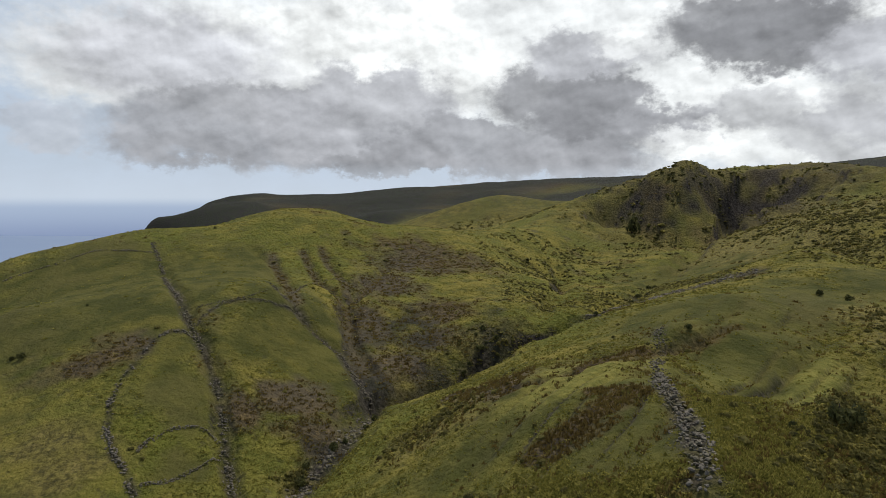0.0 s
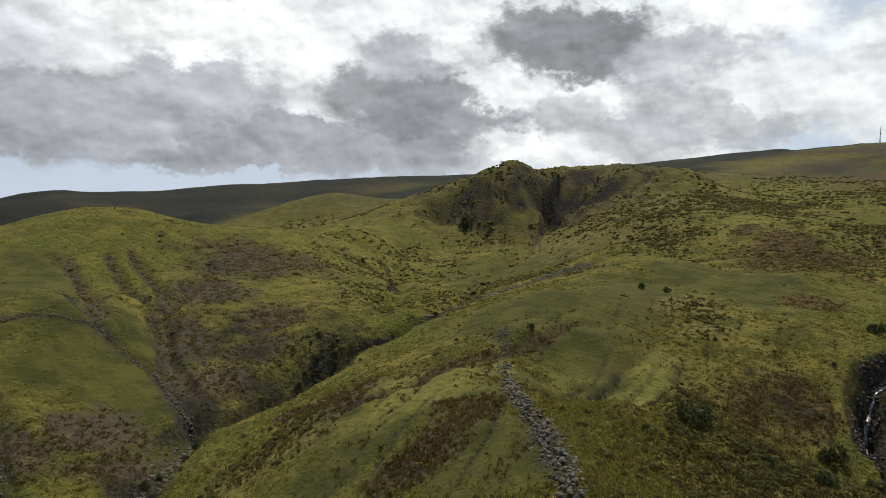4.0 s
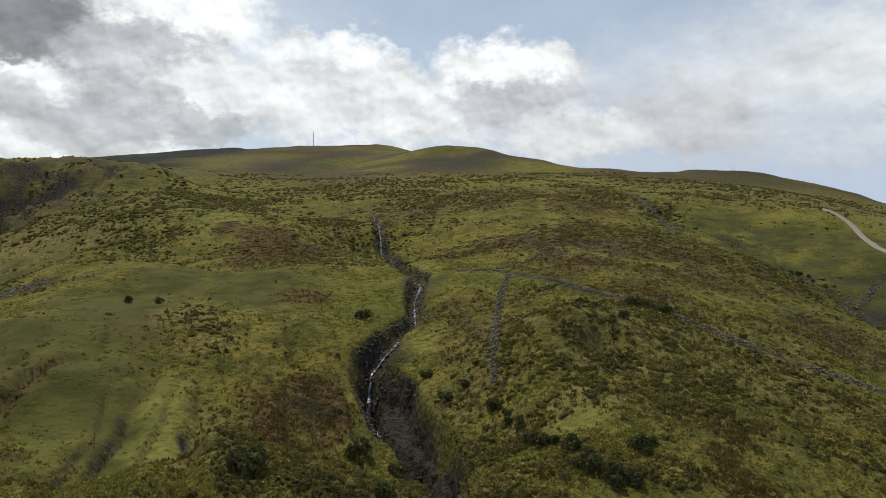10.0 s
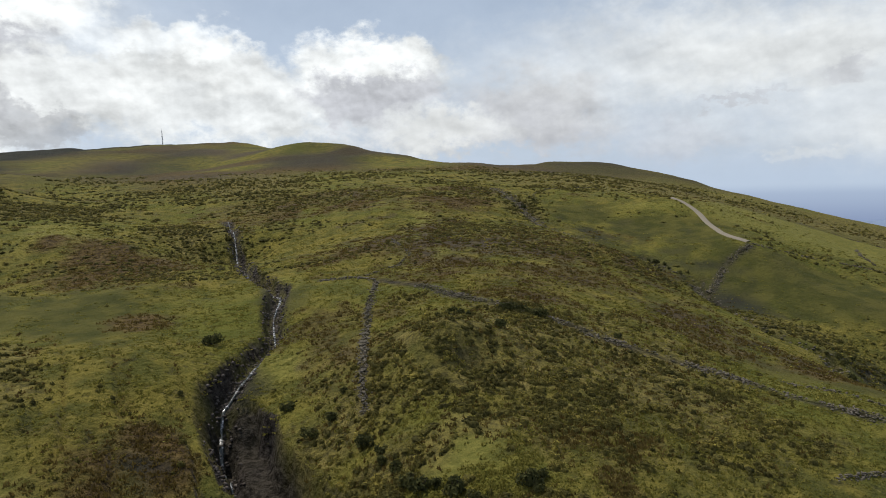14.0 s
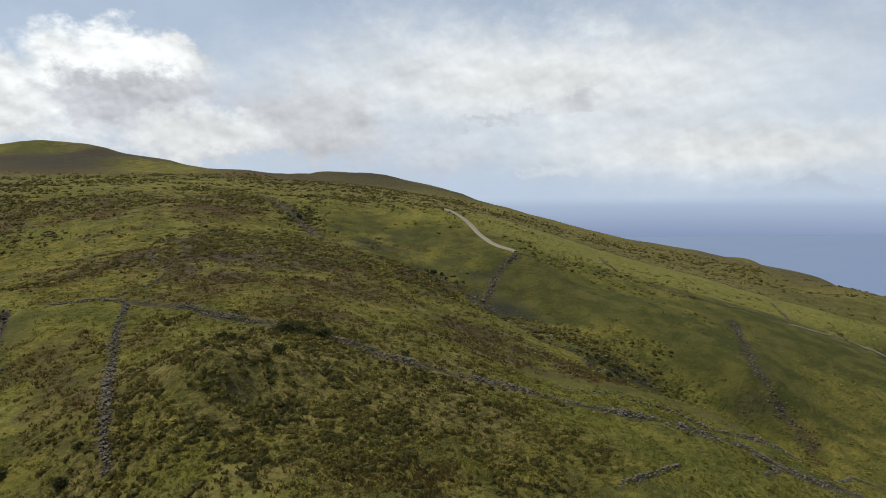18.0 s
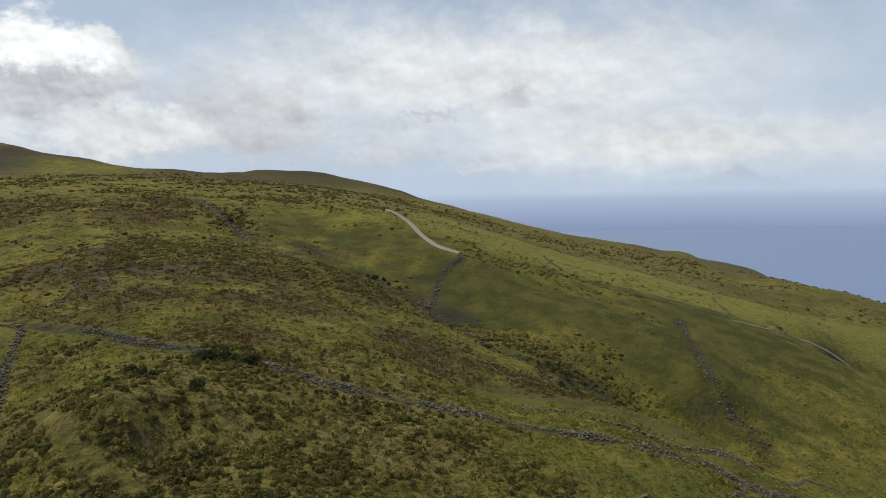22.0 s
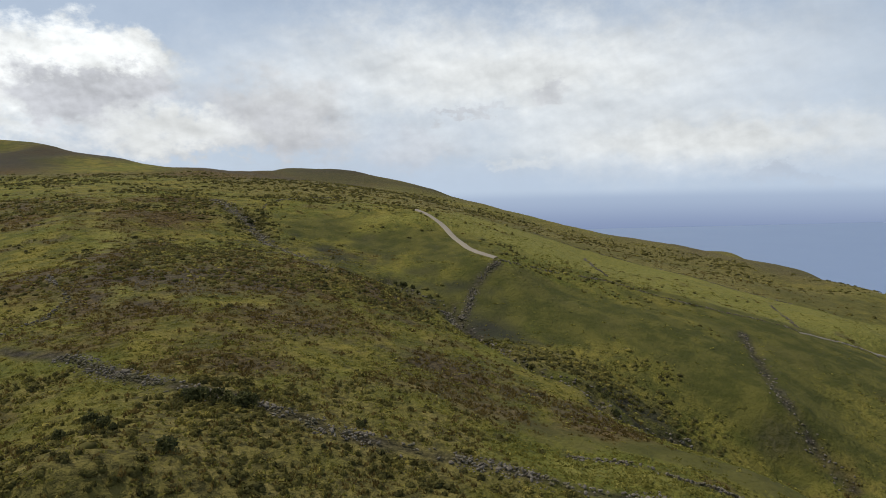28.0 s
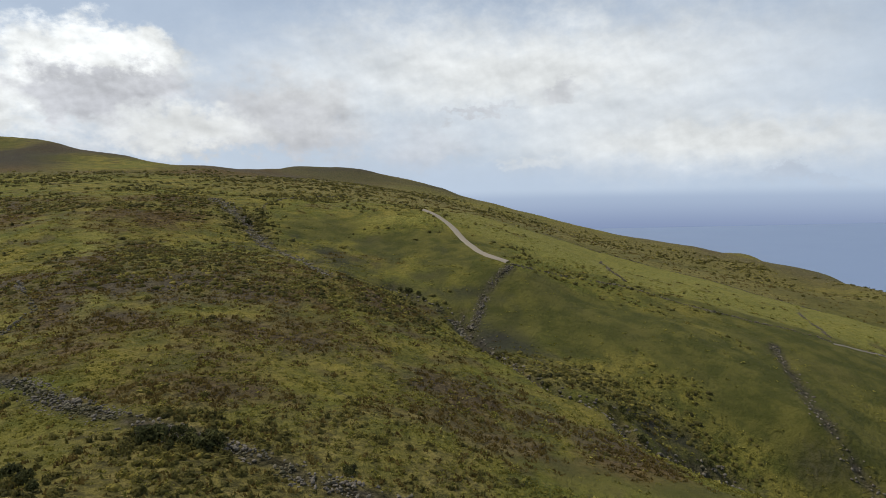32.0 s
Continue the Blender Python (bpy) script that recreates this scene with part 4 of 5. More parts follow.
moss, _ = n.noise(where, 0.3, 4)
tone = n.mix(island_random(n), (0.066, 0.057, 0.043), (0.225, 0.197, 0.155))
tone = n.mix(n.ramp(grain, 0.4, 0.7, 0.0, 0.6), tone, (0.085, 0.072, 0.060))
finish(n, n.mix(n.ramp(moss, 0.46, 0.66, 0.0, 0.55), tone, (0.088, 0.080, 0.022)), 0.9, grain, 0.6, 0.08)

wet_basalt, n = material("wet_basalt")
grain, _ = n.noise(n.put("ShaderNodeNewGeometry").outputs["Position"], 1.6, 6, 0.65)
tone = n.mix(island_random(n), (0.022, 0.018, 0.015), (0.135, 0.114, 0.100))
finish(n, n.mix(n.ramp(grain, 0.45, 0.7, 0.0, 0.5), tone, (0.036, 0.031, 0.026)), 0.7, grain, 0.6, 0.08, gloss=0.15)

gravel, n = material("gravel")
where = n.put("ShaderNodeNewGeometry").outputs["Position"]
grain, _ = n.noise(where, 2.5, 6, 0.7)
worn, _ = n.noise(where, 0.25, 4)
finish(n, n.mix(worn, n.mix(grain, (0.16, 0.135, 0.10), (0.31, 0.27, 0.215)), (0.25, 0.22, 0.175)), 0.95, grain, 0.5, 0.05)

stream_water, n = material("stream_water")
where = n.put("ShaderNodeNewGeometry").outputs["Position"]
foam, _ = n.noise(where, 0.9, 6, 0.7)
finish(n, n.mix(n.ramp(foam, 0.52, 0.66), (0.05, 0.055, 0.05), (0.62, 0.62, 0.64)), n.ramp(foam, 0.45, 0.6, 0.12, 0.7), foam, 0.5, 0.1, gloss=0.5)

steel, n = material("galvanised_steel")
worn, _ = n.noise(n.put("ShaderNodeNewGeometry").outputs["Position"], 0.4, 4)
finish(n, n.mix(worn, (0.22, 0.22, 0.23), (0.34, 0.34, 0.35)), 0.5, gloss=0.5, Metallic=0.6)

rng = np.random.default_rng(7)


# ---- scattered cover: many small pieces joined in one mesh ----
def joined(name, templates, x, y, z, size, tall, mat, label, category, thing_kind="stuff", parent=None, drop=0.12):
    """Copies of small templates (verts, tris) set on the ground and joined into one mesh."""
    verts, tris, count = [], [], 0
    pick = rng.integers(0, len(templates), len(x))
    turn = rng.uniform(0, 2 * np.pi, len(x))
    for k, (tv, tf) in enumerate(templates):
        m = pick == k
        if not m.any():
            continue
        c, s_ = np.cos(turn[m])[:, None], np.sin(turn[m])[:, None]
        sx = size[m][:, None]
        vx = (tv[None, :, 0] * c - tv[None, :, 1] * s_) * sx + x[m][:, None]
        vy = (tv[None, :, 0] * s_ + tv[None, :, 1] * c) * sx + y[m][:, None]
        vz = (tv[None, :, 2] - drop) * tall[m][:, None] + z[m][:, None]
        v = np.stack([vx, vy, vz], -1)
        f = tf[None] + (np.arange(len(v)) * len(tv))[:, None, None] + count
        verts.append(v.reshape(-1, 3)), tris.append(f.reshape(-1, 3))
        count += v.shape[0] * v.shape[1]
    v, f = np.concatenate(verts), np.concatenate(tris)
    me = bpy.data.meshes.new(name)
    me.vertices.add(len(v)), me.vertices.foreach_set("co", v.ravel())
    me.loops.add(f.size), me.loops.foreach_set("vertex_index", f.ravel().astype(np.int32))
    me.polygons.add(len(f)), me.polygons.foreach_set("loop_start", (np.arange(len(f)) * 3).astype(np.int32))
    me.update(calc_edges=True)
    me.materials.append(mat)
    ob = new(name, me)
    if parent:
        ob.parent = parent
        return tagged(ob, label, kind=thing_kind)
    return tagged(ob, label, category, kind=thing_kind)


def tuft(seed, blades=8, spread_=0.75):
    """A clump of short leaning blades."""
    r = np.random.default_rng(seed)
    v, f = [], []
    for k in range(blades):
        a, d = r.uniform(0, 6.283), spread_ * math.sqrt(r.uniform(0, 1))
        o = np.array([d * math.cos(a), d * math.sin(a), 0])
        b = r.uniform(0, 6.283)
        side = np.array([math.cos(b), math.sin(b), 0]) * r.uniform(0.22, 0.42)
        tip = o * 1.25 + np.array([r.normal(0, 0.18), r.normal(0, 0.18), r.uniform(0.55, 1.0) * (1.1 - 0.5 * d)])
        n0 = len(v)
        v += [o - side, o + side, tip]
        f.append((n0, n0 + 1, n0 + 2))
    return np.array(v), np.array(f)


def bush_leaves(seed, leaves=64, leaf=0.21):
    """Foliage of a shrub: many small leaf sprays round an uneven, open shape."""
    r = np.random.default_rng(seed)
    lobes = [(r.normal(0, 0.32, 2), r.uniform(0.45, 0.75), r.uniform(0.45, 0.95)) for _ in range(4)]
    v, f = [], []
    for k in range(leaves):
        at_, broad, high = lobes[r.integers(0, 4)]
        a, up = r.uniform(0, 6.283), math.acos(r.uniform(-0.15, 1))
        w_ = np.array([math.sin(up) * math.cos(a), math.sin(up) * math.sin(a), math.cos(up)])
        o = np.array([at_[0], at_[1], 0.3]) + w_ * np.array([broad, broad, high]) * r.uniform(0.62, 1.0)
        t1 = np.cross(w_, r.normal(0, 1, 3))
        t1 /= np.linalg.norm(t1) + 1e-6
        t2 = np.cross(w_ + r.normal(0, 0.35, 3), t1)
        s1, s2 = leaf * r.uniform(0.6, 1.3), leaf * r.uniform(0.4, 1.0)
        n0 = len(v)
        v += [o - t1 * s1 - w_ * 0.05, o + t2 * s2 * 1.6 + w_ * 0.06, o + t1 * s1]
        f.append((n0, n0 + 1, n0 + 2))
    return np.array(v), np.array(f)


def mound(seed, leaves=36):
    """A low rounded bush: an uneven leafy dome with sprays standing out of it."""
    r = np.random.default_rng(seed)
    v, f = [(0, 0, r.uniform(0.45, 0.7))], []
    turns = 7
    for ring, (out, up) in enumerate(((0.4, 0.5), (0.68, 0.16), (0.6, -0.25))):
        for k in range(turns):
            a_ = 6.283 * (k + 0.5 * ring) / turns
            d = out * r.uniform(0.55, 1.4)
            v.append((d * math.cos(a_), d * math.sin(a_), up * r.uniform(0.75, 1.25)))
    for k in range(turns):
        m = (k + 1) % turns
        f.append((0, 1 + k, 1 + m))
        for ring in (0, 1):
            p, q = 1 + ring * turns, 1 + (ring + 1) * turns
            f += [(p + k, q + k, p + m), (p + m, q + k, q + m)]
    tv, tf = bush_leaves(seed + 70, leaves, 0.27)
    return np.concatenate([np.array(v), tv * np.array([0.95, 0.95, 0.8])]), np.concatenate([np.array(f), tf + len(v)])


def rock(seed):
    """An angular boulder with 20 faces."""
    r = np.random.default_rng(seed)
    bm = bmesh.new()
    bmesh.ops.create_icosphere(bm, subdivisions=1, radius=0.55)
    v = np.array([p.co[:] for p in bm.verts]) * (1 + r.normal(0, 0.24, (len(bm.verts), 1))) * np.array([1.15, 0.9, 0.75])
    f = np.array([[p.index for p in q.verts] for q in bm.faces])
    bm.free()
    return v, f


def fan(count, near, far, west=-104, east=86):
    """Places spread so that near ground gets more of them than far ground."""
    r = near * (far / near) ** rng.uniform(0, 1, count)
    a = np.radians(rng.uniform(west, east, count))
    return -8 + r * np.sin(a), 42 + r * np.cos(a), r


def on_line(line, step, half):
    """Random places along a polyline, within a band."""
    p = np.asarray(line, float)
    runs = np.r_[0, np.cumsum(np.hypot(*np.diff(p, axis=0).T))]
    s_ = np.sort(rng.uniform(0, runs[-1], max(2, int(runs[-1] / step))))
    x, y = np.interp(s_, runs, p[:, 0]), np.interp(s_, runs, p[:, 1])
    sway = wave(s_, s_ * 0 + 5, 7, 51) * 0.4
    off = np.clip(rng.normal(0, 0.55, len(s_)), -1.2, 1.2) * half + sway
    k = np.clip(np.searchsorted(runs, s_) - 1, 0, len(p) - 2)
    d = np.diff(p, axis=0)[k]
    d = d / np.hypot(d[:, 0], d[:, 1])[:, None]
    return x - d[:, 1] * off, y + d[:, 0] * off, off / half, s_


NEAR_WALLS = ((MEADOW_WALL, 1.5), (LONG_WALL, 1.0), (LONG_WALL_EAST, 2.5), (LOWER_WALL, 0.9), (FOLD_WALL, 0.8))
TUFTS = [tuft(k) for k in range(8)]
BUSHES = [mound(20 + k) for k in range(8)]
ROCKS = [rock(40 + k) for k in range(7)]


def keep(x, y, r, chance):
    m = rng.uniform(0, 1, len(x)) < chance
    return x[m], y[m], r[m]


def clear_of_tracks(x, y):
    d = np.minimum(to_line(x, y, GRAVEL_ROAD)[0], to_line(x, y, TORRENT)[0]) - 2.4
    d = np.minimum(d, to_line(x, y, CHASM)[0] - 3.8)
    for line, half in NEAR_WALLS:
        d = np.minimum(d, to_line(x, y, line)[0] - half * 0.8)
    for line in (ROAD_WALL, FIELD_WALL_WEST, GULLY_WALL, STONY_GULLY, FIELD_WALL_ARC, RAVINE_STREAM, SHEEP_PATH):
        d = np.minimum(d, to_line(x, y, line)[0] - 1.0)
    return d > 0


x, y, r = fan(215000, 16, 420)
h, s, b, pale = land_cover(x, y, x)
x, y, r = keep(x, y, r, (1 - 0.8 * h) * (1 - 0.5 * s) * (1 - b) * (1 - 0.9 * field_share(x, y)) * clear_of_tracks(x, y) * np.clip(0.55 + 0.6 * wave(x, y, 12, 61), 0.15, 1))
joined("grass_tussocks", TUFTS, x, y, height(x, y), rng.uniform(0.3, 0.95, len(x)) * np.clip(r / 120, 0.7, 1.6), rng.uniform(0.15, 0.48, len(x)), tussock_leaf,
       "coarse olive and straw-yellow tussock grass on the slopes", "grass")
x, y, r = fan(170000, 20, 520)
h, s, b, pale = land_cover(x, y, x)
x, y, r = keep(x, y, r, np.clip(h + 0.25 * s, 0, 1) * (1 - b) * clear_of_tracks(x, y))
joined("heath_cover", TUFTS, x, y, height(x, y), rng.uniform(0.35, 1.0, len(x)) * np.clip(r / 140, 0.7, 2.0), rng.uniform(0.3, 0.8, len(x)), heath_leaf,
       "low brown heather and bracken on the slopes", "heather")
x, y, r = fan(150000, 20, 620)
h, s, b, pale = land_cover(x, y, x)
x, y, r = keep(x, y, r, np.clip(s * np.clip(0.5 + 1.2 * wave(x, y, 8, 62) + 0.9 * wave(x, y, 3, 63), 0.12, 1) + 0.006 + 0.03 * h, 0, 1) * (1 - 0.85 * field_share(x, y)) * (1 - 0.8 * b) * clear_of_tracks(x, y))
joined("scrub_bushes", BUSHES, x, y, height(x, y), rng.gamma(5.0, 0.13, len(x)).clip(0.25, 1.5) * np.clip(r / 150, 0.9, 2.0), rng.uniform(0.45, 1.1, len(x)) * np.clip(r / 200, 0.9, 1.5), scrub_leaf,
       "dense dark green heath scrub in rounded low clumps", "shrub")

x, y, r = fan(46000, 190, 640, -62, 58)
h, s, b, pale = land_cover(x, y, x)
x, y, r = keep(x, y, r, np.clip(0.12 + 0.7 * wave(x, y, 45, 65) + 0.6 * wave(x, y, 14, 66) + 0.45 * s + 0.2 * h, 0, 1) * (1 - field_share(x, y)) * (1 - pale) * (1 - b) * clear_of_tracks(x, y))
joined("upland_scrub", [mound(60 + k, 7) for k in range(6)], x, y, height(x, y), rng.gamma(5.0, 0.2, len(x)).clip(0.5, 2.2) * np.clip(r / 300, 0.8, 1.6), rng.uniform(0.6, 1.5, len(x)) * np.clip(r / 300, 0.8, 1.4), scrub_leaf,
       "dark olive heath scrub dotting the high slopes", "shrub")

# ---- tumbled dry stone walls ----
# low and lower are earth banks, given wall stones as stand-ins
FAR_WALLS = (("ridge", RIDGE_WALL, 0.7), ("gully", GULLY_WALL, 1.2), ("west field", FIELD_WALL_WEST, 0.8), ("arc", FIELD_WALL_ARC, 0.6), ("stony gully", STONY_GULLY, 1.3), ("low", EARTH_BANK_LOW, 0.5),
             ("lower", EARTH_BANK_LOWER, 0.4), ("high", FIELD_WALL_HIGH, 0.4), ("pasture", PASTURE_WALL, 0.7), ("ring", RING_WALL, 0.7), ("road", ROAD_WALL, 1.6), ("track", TRACK_WALL, 0.9), ("short", SHORT_WALL, 0.9),
             ("short east", SHORT_WALL_EAST, 0.8), ("ravine", RAVINE_WALL, 0.7), ("side", SIDE_WALL, 0.5), ("cross", CROSS_WALL, 0.8))


def heaped(line, half, step, big):
    """Stones of a fallen wall: highest in the middle of its band."""
    x, y, off, s_ = on_line(line, step, half)
    there = wave(s_, s_ * 0 + half * 31, 6, 52) > -0.3
    x, y, off = x[there], y[there], off[there]
    heap = np.clip(1 - np.abs(off), 0, 1) * rng.uniform(0.0, 0.5, len(x))
    return x, y, height(x, y) + heap, rng.uniform(0.35, 1.0, len(x)) * big


FAR_OWNERS = []
for name, line, half in FAR_WALLS:
    x, y, z, size = heaped(line, half, 0.13 if half > 0.9 else 0.16, 0.6 if half > 0.7 else 0.42)
    wall = tagged(new("stone_fence"), "tumbled grey dry stone wall or earth bank across rough pasture", "stone wall", group="field walls")
    FAR_OWNERS.append((wall, line, half, 0.0, 1.0, 90))
    joined("rubble", ROCKS, x, y, z, size, size, basalt, "", "", "stuff", wall)
NEAR_OWNERS = []
for line, half in NEAR_WALLS:
    x, y, z, size = heaped(line, half, 0.055 if half > 2 else 0.085, 0.44)
    wall = tagged(new("stone_fence"), "long collapsed dry stone wall of loose grey basalt", "stone wall", group="field walls")
    NEAR_OWNERS.append(wall)
    joined("rubble", ROCKS, x, y, z, size, size, basalt, "", "", "stuff", wall)

# ---- loose rock in stream beds and on scree ----
for line, half, step, big, label in ((TORRENT, 2.6, 0.12, 0.9, "wet dark basalt boulders lining the torrent bed"), (RAVINE_STREAM, 3.2, 0.14, 1.0, "grey boulders along the ravine stream"),
                                     (WEST_STREAM[:12], 3.0, 0.2, 1.0, "grey boulders along the valley stream"), (SCREE, 2.6, 0.5, 0.9, "loose grey scree down a green slope"),
                                     (SCREE_STRIP, 3.4, 0.12, 1.0, "pale grey scree strip beside the valley stream")):
    x, y, off, s_ = on_line(line, step, half)
    size = rng.uniform(0.3, 1.0, len(x)) * big
    joined("boulders", ROCKS, x, y, height(x, y) + 0.1, size, size, wet_basalt if line is TORRENT else basalt, label, "rocks")


# ---- ribbons: road, track, stream ----
def ribbon(name, line, half, lift, mat, sag=0.0, step=1.5, ragged=0.0):
    p = np.asarray(line, float)
    runs = np.r_[0, np.cumsum(np.hypot(*np.diff(p, axis=0).T))]
    s_ = np.arange(0, runs[-1], step)
    x, y = np.interp(s_, runs, p[:, 0]), np.interp(s_, runs, p[:, 1])
    k = np.ones(5) / 5
    x, y = (np.r_[x[:2], np.convolve(x, k, "valid"), x[-2:]], np.r_[y[:2], np.convolve(y, k, "valid"), y[-2:]]) if len(x) > 8 else (x, y)
    dx, dy = np.gradient(x), np.gradient(y)
    g = np.hypot(dx, dy) + 1e-9
    across = np.linspace(-1, 1, 7)
    wide = half * (1 + ragged * wave(s_, s_ * 0, 5, 71))
    px = x[:, None] - (dy / g)[:, None] * across * wide[:, None]
    py = y[:, None] + (dx / g)[:, None] * across * wide[:, None]
    pz = height(px.ravel(), py.ravel()).reshape(px.shape)
    mid_z = pz[:, 2:5].mean(1, keepdims=True)
    pz = mid_z * (1 - sag) + pz * sag + lift - 0.05 * np.abs(across) ** 2
    pz[:, 0] -= 0.35
    pz[:, -1] -= 0.35
    v = np.stack([px, py, pz], -1).reshape(-1, 3)
    f = [(i * 7 + j, i * 7 + j + 1, i * 7 + 8 + j, i * 7 + 7 + j) for i in range(len(s_) - 1) for j in range(6)]
    return new(name, mesh_of(name, v, f, mat))


tagged(ribbon("road", GRAVEL_ROAD, 1.45, 0.35, gravel, 0.5), "pale gravel mountain road curving over pasture", "road", kind="structure")
tagged(ribbon("track", TRACK, 0.7, 0.3, gravel, 0.6, ragged=0.3), "pale narrow farm track along a green slope", "track", kind="structure")
tagged(ribbon("stream", TORRENT, 0.3, 0.25, stream_water, 0.0, 0.8, 0.5), "narrow white torrent falling through dark rock", "stream", kind="structure")


# ---- single shrubs and trees ----
def part(name, v, f, mat, parent, label=""):
    me = mesh_of(name, v, f, mat, False)
    ob = new(name, me)
    ob.parent = parent
    return tagged(ob, label) if label else ob


def limb(points, radii, sides=6):
    """A tapered bough through the points."""
    p = np.asarray(points, float)
    v, f = [], []
    for k, (q, rad) in enumerate(zip(p, radii)):
        for j in range(sides):
            a = 6.283 * j / sides
            v.append((q[0] + rad * math.cos(a), q[1] + rad * math.sin(a), q[2]))
    for k in range(len(p) - 1):
        for j in range(sides):
            f.append((k * sides + j, k * sides + (j + 1) % sides, (k + 1) * sides + (j + 1) % sides, (k + 1) * sides + j))
    return v, f


def shrub(seed, broad, tall, label, category="shrub", name="shrub", narrow=False):
    """A shrub or small tree: forked stems under an open crown of leaf sprays."""
    r = np.random.default_rng(seed)
    root = tagged(new(name), label, category, group="single shrubs" if name == "shrub" else "")
    for k in range(3):
        a = r.uniform(0, 6.283)
        lean = r.uniform(0.1, 0.45) * broad
        pts = [(0.12 * k, 0.1 * k, -0.3), (lean * 0.3 * math.cos(a), lean * 0.3 * math.sin(a), tall * 0.3), (lean * math.cos(a), lean * math.sin(a), tall * 0.75)]
        part("stem", *limb(pts, (0.11 * tall / 2, 0.08 * tall / 2, 0.03)), bark, root)
    tv, tf = bush_leaves(seed + 300, 420 if narrow else 330, 0.15)
    if narrow:
        tv[:, :2] *= (1.15 - 0.75 * np.clip(tv[:, 2:3] / 1.2, 0, 1))
    tv = tv * np.array([broad, broad, tall * 0.85])
    part("crown", tv, tf, tree_leaf, root)
    return root


def stand(x, y, turn=0.0):
    return pose(x, y, float(height(x, y)[0]), 0, 0, turn)


HEDGE_SHRUBS = [(-9.8, 111.4), (-8.6, 107.5), (-7.5, 103.6), (-6.6, 100.5), (-5.0, 100.0), (-3.7, 96.9), (-2.4, 94.1), (-2.1, 91.1), (-0.7, 89.7), (0.6, 88.5), (1.6, 87.4), (4.9, 94.0), (6.3, 96.2), (4.2, 95.3), (-10.0, 114.3), (-11.4, 118.0), (-0.5, 86.8), (-3.9, 92.3), (-27.0, 112.6), (-33.0, 115.1), (-30.7, 78.4), (-25.9, 82.5), (-21.0, 120.2), (-18.6, 127.8), (-15.6, 128.9), (-13.3, 134.2), (-22.9, 139.0), (-37.8, 169.0), (-40.2, 146.1), (-88.0, 175.6), (-39.8, 78.4), (-0.5, 89.1)]
GORGE_SHRUBS = [(-143.5, 89.6), (-142.7, 91.7), (-148.5, 94.1), (-144.0, 93.8), (-137.7, 92.5), (-152.4, 101.1), (-154.4, 105.2), (-144.8, 100.9), (-146.7, 103.8), (-146.1, 105.3), (-144.5, 106.5), (-143.9, 109.4), (-145.4, 111.8), (-144.9, 113.5), (-145.3, 116.6), (-151.2, 98.1), (-158.8, 107.3), (-159.6, 110.7), (-140.7, 86.1), (-139.8, 83.2), (-135.4, 79.3), (-136.4, 77.3), (-136.0, 74.4), (-135.2, 71.6), (-135.2, 68.6), (-134.9, 63.3), (-129.9, 58.9), (-140.0, 134.3), (-142.3, 139.9), (-175.6, 185.7), (-186.1, 201.6), (-194.8, 216.1), (-227.0, 287.6), (-148.2, 98.9), (-150.4, 103.3), (-150.1, 106.9), (-150.6, 110.3), (-149.6, 112.6), (-148.7, 115.0), (-148.6, 118.0), (-154.9, 108.3), (-154.7, 112.2), (-145.5, 108.6), (-142.7, 97.1), (-146.4, 95.9), (-173.2, 174.4), (-172.4, 178.0), (-214.4, 245.4), (-220.1, 260.0), (-218.9, 264.7), (-213.4, 248.2), (-145.3, 72.1), (-127.1, 52.3), (-125.8, 49.2), (-123.5, 42.8), (-119.1, 39.6), (-213.7, 8.0), (-192.5, -10.0), (-190.8, -7.5), (-312.7, 64.6), (-42.3, 73.7), (-95.0, 174.3)]
THICKET = [(22.2, 157.0), (22.9, 155.6), (24.0, 154.7), (25.1, 153.6), (26.2, 152.8), (25.1, 156.5), (26.2, 155.4), (23.3, 152.8), (27.2, 154.0), (27.4, 152.0), (23.9, 158.2), (28.1, 151.2), (20.8, 154.8), (9.8, 147.8), (10.5, 144.2), (8.9, 150.2), (40.9, 144.2), (15.0, 138.1), (32.5, 138.5), (5.9, 147.7)]
RAVINE_SHRUBS = [(112.9, 258.3), (113.7, 254.2), (114.7, 250.4), (114.0, 245.7), (111.1, 259.1), (115.9, 242.0), (117.9, 175.5), (120.4, 174.1), (123.8, 180.0), (120.0, 172.0), (127.7, 176.9), (96.0, 347.0), (95.6, 339.0), (87.8, 330.4), (83.0, 326.1), (81.8, 236.9), (121.7, 182.9), (115.6, 164.8), (136.0, 162.7), (141.5, 160.1)]
LONE_BUSH = (-83.5, 107.7)
DARK_TREE = (-341.9, 370.0)
MAST = (-520, 2712)
lone = shrub(1, 0.9, 1.3, "small dark round bush alone on the green meadow", "bush", "bush")
lone.matrix_basis = stand(*LONE_BUSH)
dark_tree = shrub(2, 5.0, 14.0, "tall dark evergreen clump on the slope below the crag", "tree", "tree", True)
dark_tree.matrix_basis = stand(*DARK_TREE)
kinds = [shrub(10 + k, 0.95 + 0.17 * k, 1.3 + 0.22 * k, "dark green tree heath shrub among lower scrub") for k in range(4)]
for k, (x, y) in enumerate(HEDGE_SHRUBS + GORGE_SHRUBS + RAVINE_SHRUBS + THICKET):
    m = stand(x, y, rng.uniform(0, 360))
    src = kinds[k % 4]
    if k < 4:
        src.matrix_basis = m
    else:
        twin = copy_thing(src, m @ Matrix.Scale((0.65 + 0.75 * ((k * 37) % 11) / 10) * (0.8 if len(HEDGE_SHRUBS) <= k else 1.0), 4))
        if k >= len(HEDGE_SHRUBS):
            twin["label"] = "dark green shrub in a shady stream gorge"

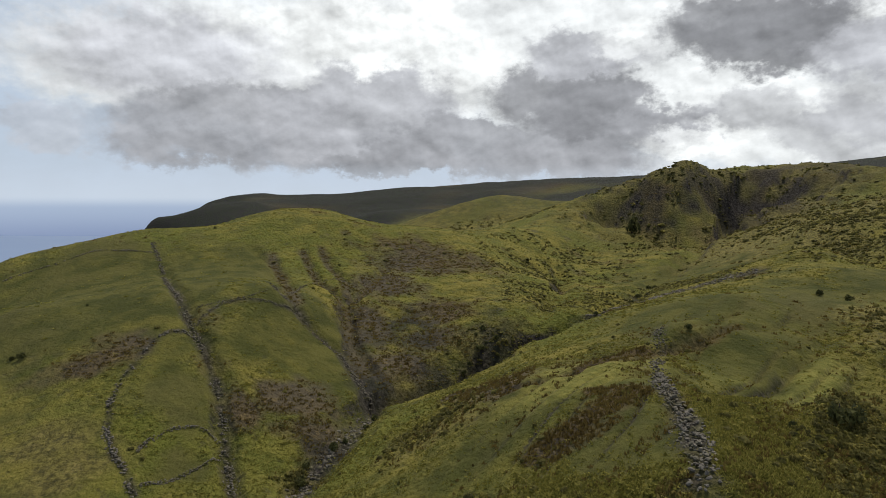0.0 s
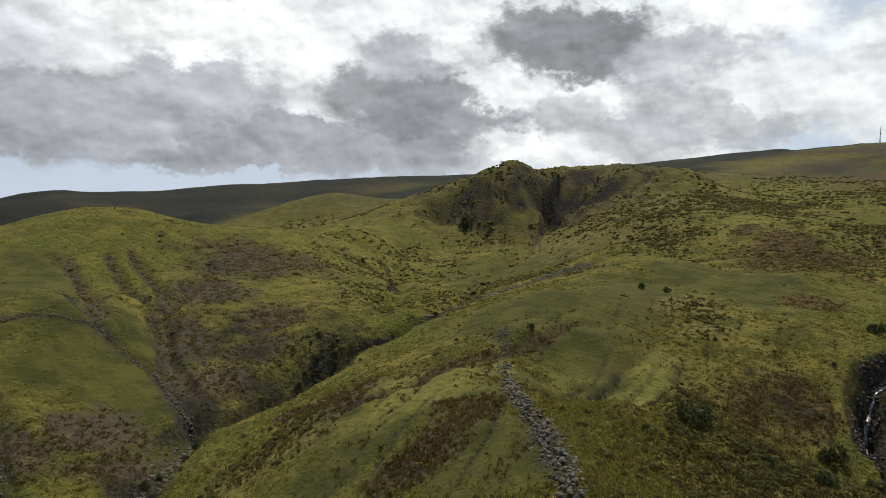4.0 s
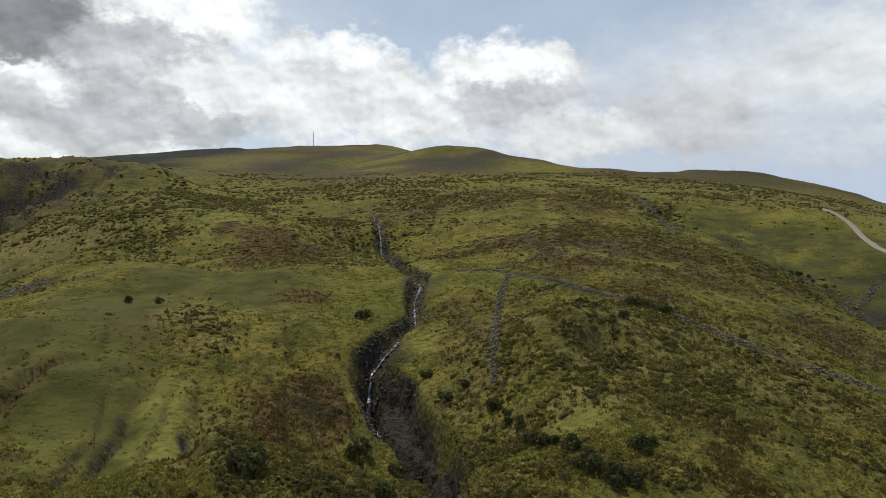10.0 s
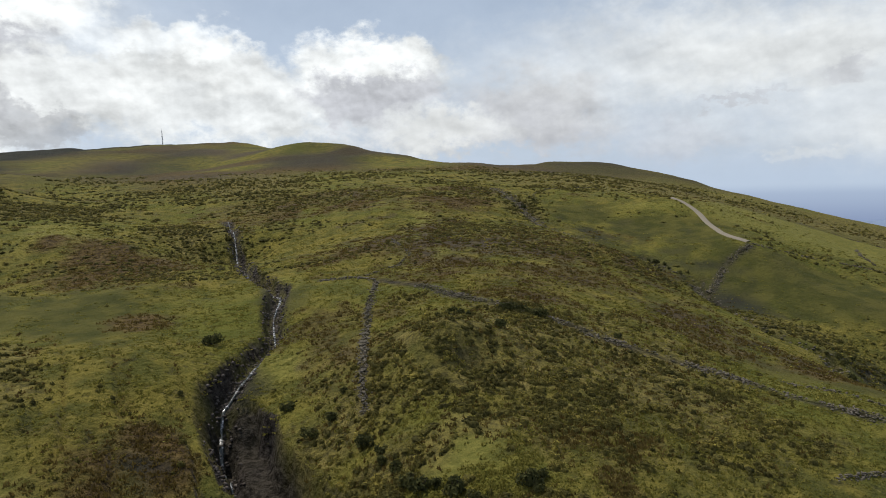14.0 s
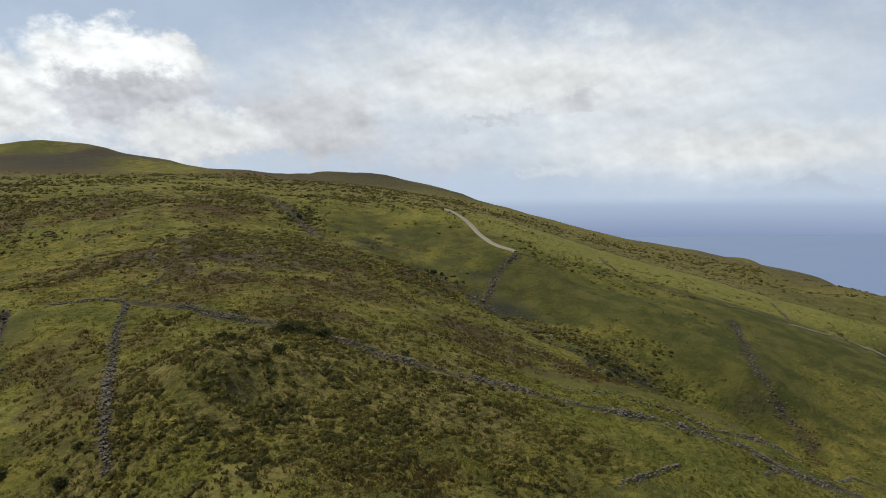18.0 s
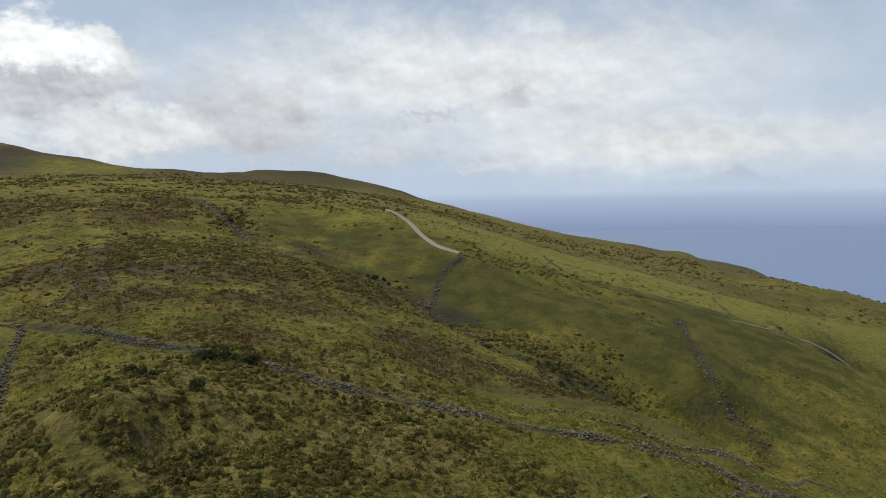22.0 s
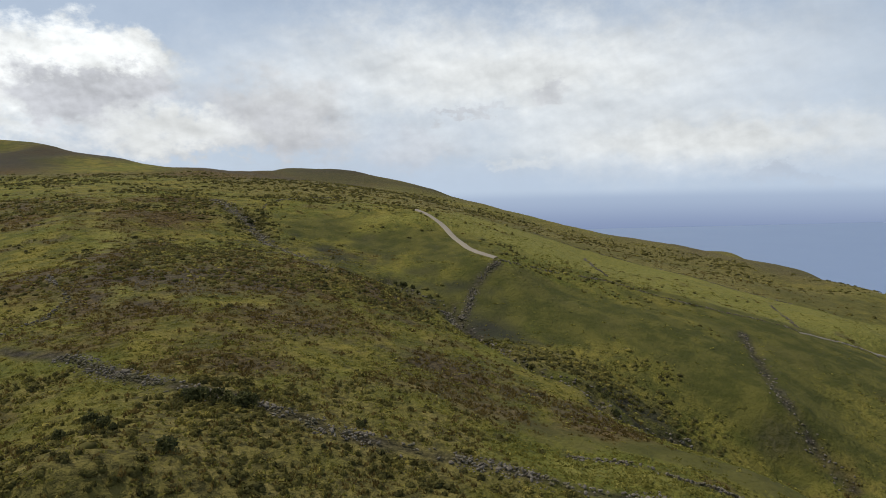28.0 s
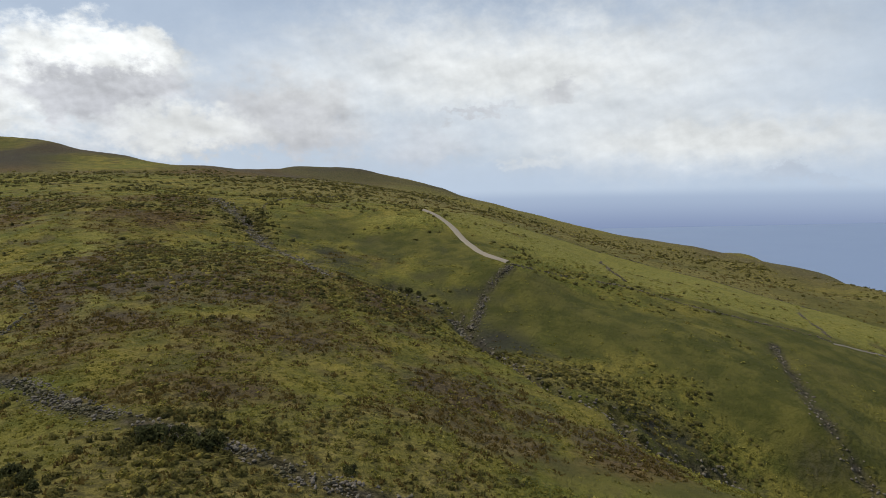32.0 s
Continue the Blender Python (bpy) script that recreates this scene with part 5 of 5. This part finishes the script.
# ---- mast on the summit ----
def mast(tall):
    root = tagged(new("radio_mast"), "tall grey lattice radio mast on the far summit", "mast")
    foot, top = 2.2, 0.7
    corners = [(math.cos(a), math.sin(a)) for a in (0.5, 2.6, 4.7)]
    for cx, cy in corners:
        v, f = limb([(cx * foot, cy * foot, -3), (cx * top, cy * top, tall)], (0.5, 0.4))
        part("leg", v, f, steel, root)
    for k in range(12):
        z0, z1 = tall * k / 12, tall * (k + 1) / 12
        for j in range(3):
            (ax, ay), (bx, by) = corners[j], corners[(j + 1) % 3]
            w0, w1 = foot + (top - foot) * k / 12, foot + (top - foot) * (k + 1) / 12
            v, f = limb([(ax * w0, ay * w0, z0), (bx * w1, by * w1, z1)], (0.22, 0.22), 4)
            part("brace", v, f, steel, root)
    v, f = limb([(0, 0, tall), (0, 0, tall + 9)], (0.35, 0.2))
    part("antenna", v, f, steel, root)
    bm = bmesh.new()
    bmesh.ops.create_cone(bm, cap_ends=True, segments=18, radius1=2.0, radius2=2.0, depth=1.2)
    bmesh.ops.rotate(bm, verts=bm.verts, matrix=Matrix.Rotation(radians(90), 3, "X"))
    bmesh.ops.translate(bm, verts=bm.verts, vec=(0, -2.0, tall * 0.6))
    me = bpy.data.meshes.new("dish")
    bm.to_mesh(me), bm.free()
    me.materials.append(steel)
    new("dish", me).parent = root
    return root


mast(56).matrix_basis = stand(*MAST)

# ---- stones that can be told apart in the nearest walls ----
STONE_MESHES = []
for k, (v, f) in enumerate(ROCKS):
    STONE_MESHES.append(mesh_of("stone", v, f, basalt, False))
for owner, line, half, lo, hi, count in ((NEAR_OWNERS[1], LONG_WALL, 1.1, 0.0, 1.0, 220), (NEAR_OWNERS[2], LONG_WALL_EAST, 2.4, 0.08, 0.75, 290), (NEAR_OWNERS[0], MEADOW_WALL, 1.6, 0.45, 1.0, 230), (NEAR_OWNERS[3], LOWER_WALL, 0.9, 0.0, 0.6, 120), *FAR_OWNERS):
    x, y, off, s_ = on_line(line, 0.1, half)
    m = (s_ / s_[-1] > lo) & (s_ / s_[-1] < hi)
    pick = rng.choice(np.flatnonzero(m), min(count, m.sum()), replace=False)
    x, y, off = x[pick], y[pick], off[pick]
    z = height(x, y) + np.clip(1 - np.abs(off), 0, 1) * 0.4 + 0.05
    for k in range(len(x)):
        ob = new("stone", STONE_MESHES[k % len(STONE_MESHES)])
        ob.parent = owner
        size = rng.uniform(0.28, 0.6) if count > 100 else rng.uniform(0.25, 0.4) if half < 0.7 else rng.uniform(0.3, 0.65)
        ob.matrix_basis = pose(x[k], y[k], z[k], rng.uniform(-25, 25), rng.uniform(-25, 25), rng.uniform(0, 360)) @ Matrix.Diagonal((size, size, size * 0.9, 1))
